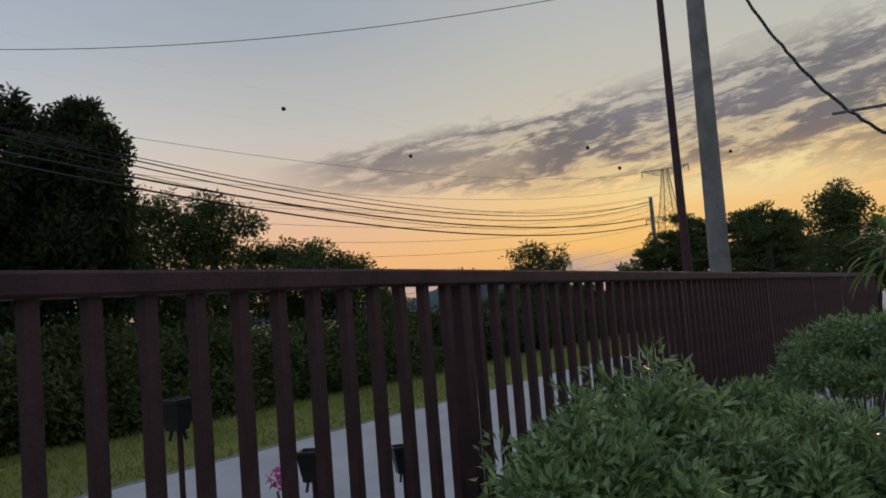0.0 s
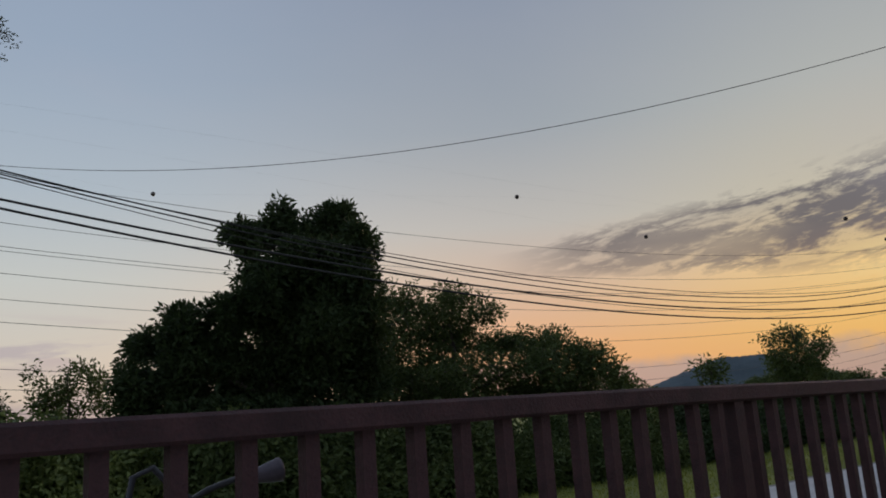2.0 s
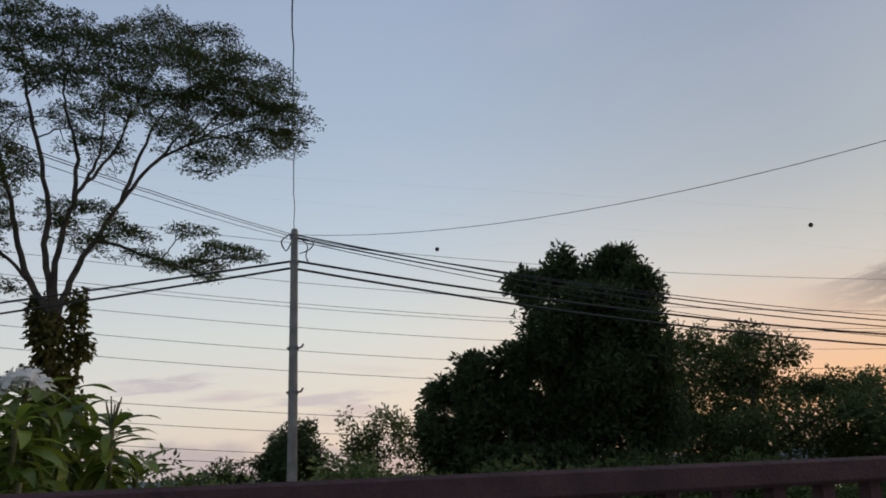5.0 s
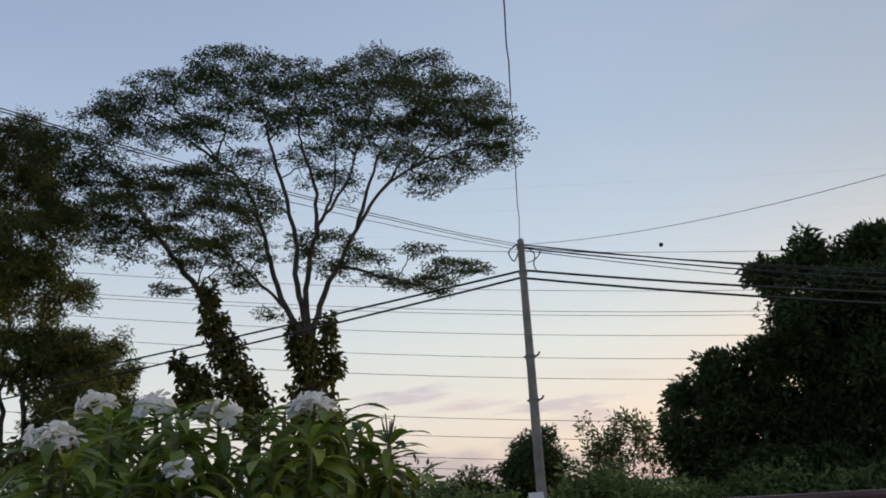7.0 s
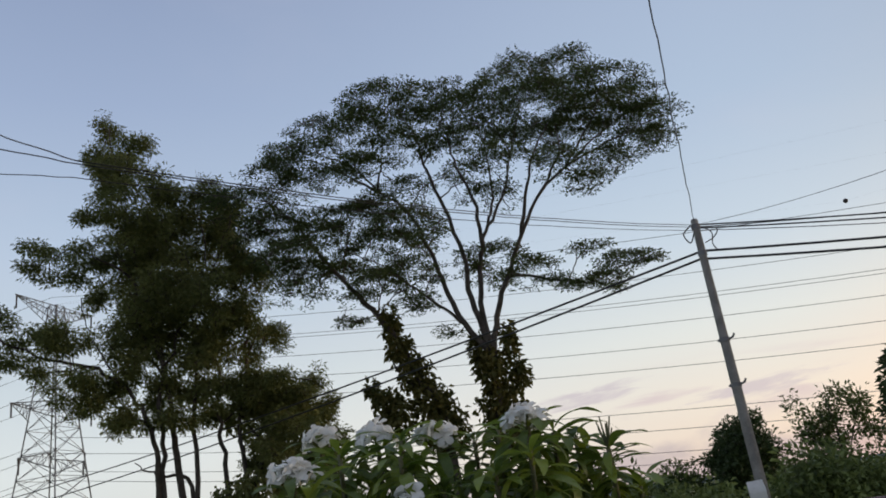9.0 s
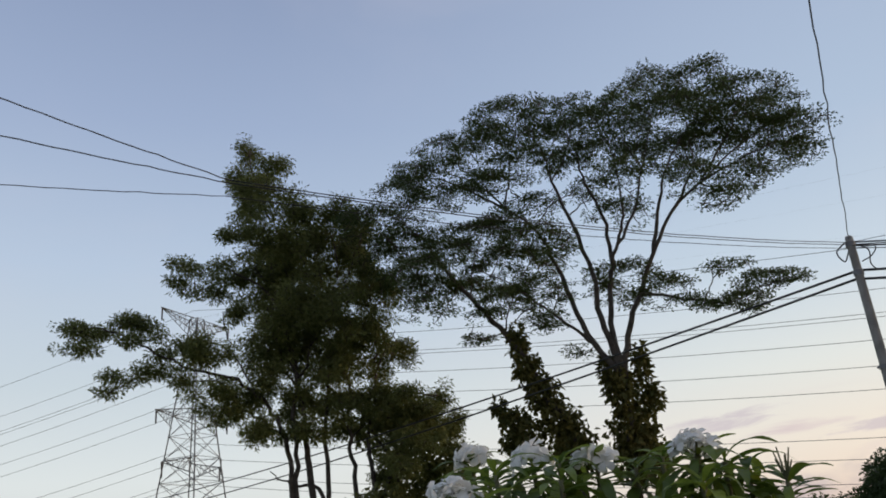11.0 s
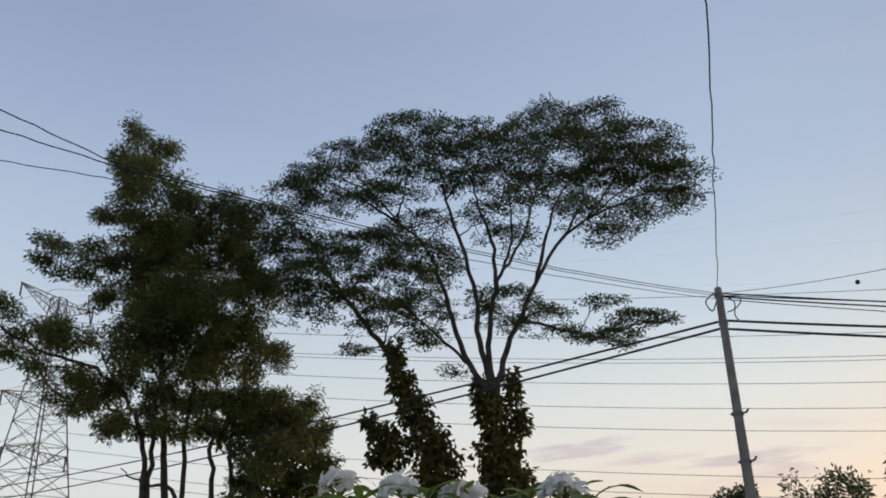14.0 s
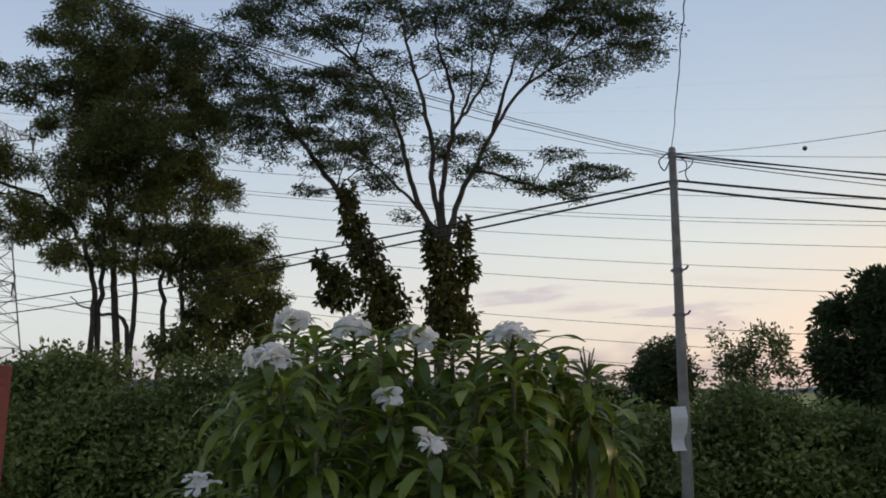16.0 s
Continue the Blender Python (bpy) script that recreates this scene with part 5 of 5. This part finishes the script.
def garden_light(label, s, n, z, turn, scale=1.0):
    p = at(s, n)
    ob = thing("garden_light", pose(p.x, p.y, GROUND, 0, 0, turn), label, "garden light", "garden lights")
    h = z - GROUND
    k = scale
    g = Geo()
    prof = [(0.024 * k, -0.035 * k), (0.036 * k, 0.03 * k), (0.04 * k, 0.034 * k), (0.04 * k, 0.042 * k), (0.034 * k, 0.042 * k), (0.03 * k, 0.03 * k)]
    g.lathe([(r * 1.15, zz) for r, zz in prof], 4)
    part("housing", g, BLACK_PLASTIC, ob).location = (0, 0, h)
    part("stake", Geo().tube([(0, 0, 0), (0.004, 0, h - 0.03 * k)], 0.007, 6), RUST, ob)
    for sx_ in (-1, 1):
        part("tab", Geo().tube([(sx_ * 0.014 * k, 0, -0.035 * k), (sx_ * 0.02 * k, 0, -0.06 * k)], 0.004, 5), BLACK_PLASTIC, ob).location = (0, 0, h)
    return ob


garden_light("small black stake light with flared head by the fence", 1.10, 1.42, 0.92, 20, 0.85)
garden_light("small black stake light with flared head by the fence", 1.50, 1.42, 0.73, 35, 1.0)
garden_light("small black stake light with flared head by the fence", 1.88, 1.42, 0.67, 60, 1.0)
p = at(0.72, 1.45)
spot = thing("spot_light", pose(p.x, p.y, GROUND, 0, 0, FRAME_YAW), "pale plastic cone spotlight on a thin bent arm", "garden light")
h = 1.1 - GROUND
g = Geo().lathe([(0.001, -0.05), (0.014, -0.05), (0.022, -0.03), (0.034, 0.035), (0.036, 0.045), (0.031, 0.045), (0.027, 0.03), (0.001, 0.02)], 18)
ob = part("shade", g, PALE_PLASTIC, spot, "pale lilac plastic shade", True)
ob.matrix_local = pose(0, 0, h, 0, 82, 0) @ Matrix.Scale(0.62, 4)
part("arm", Geo().tube(curve_pts([(-0.04, 0, h), (-0.14, 0, h - 0.03), (-0.26, 0.02, h - 0.12), (-0.3, 0.02, 0)], 4), 0.006, 6), BLACK_PLASTIC, spot, "", True)
p = at(1.48, 1.5)
fl = thing("bougainvillea", pose(p.x, p.y, GROUND, 0, 0, 0), "slim potted plant with a pink flower head", "flower")
part("pot", Geo().lathe([(0.001, 0), (0.07, 0), (0.09, 0.14), (0.1, 0.15), (0.09, 0.15), (0.08, 0.12), (0.001, 0.12)], 18), GREEN_PLASTIC, fl, "dark green plastic pot", True)
part("stem", Geo().tube(curve_pts([(0, 0, 0.1), (0.05, 0.02, 0.8), (-0.02, 0, 1.37)], 4), [0.008, 0.008, 0.007, 0.007, 0.006, 0.006, 0.005, 0.004, 0.004], 5), STEM, fl, "", True)
pm = blossom(0.017, PINK)
for k in range(7):
    ob = part("flower", pm, PINK, fl, "bright pink flower")
    ob.matrix_local = Matrix.Translation((-0.02 + 0.018 * math.cos(k * 2.4), 0.018 * math.sin(k * 2.4), 1.38 + 0.006 * k)) @ Euler((0.7 * math.cos(k), 0.7 * math.sin(k), k)).to_matrix().to_4x4()
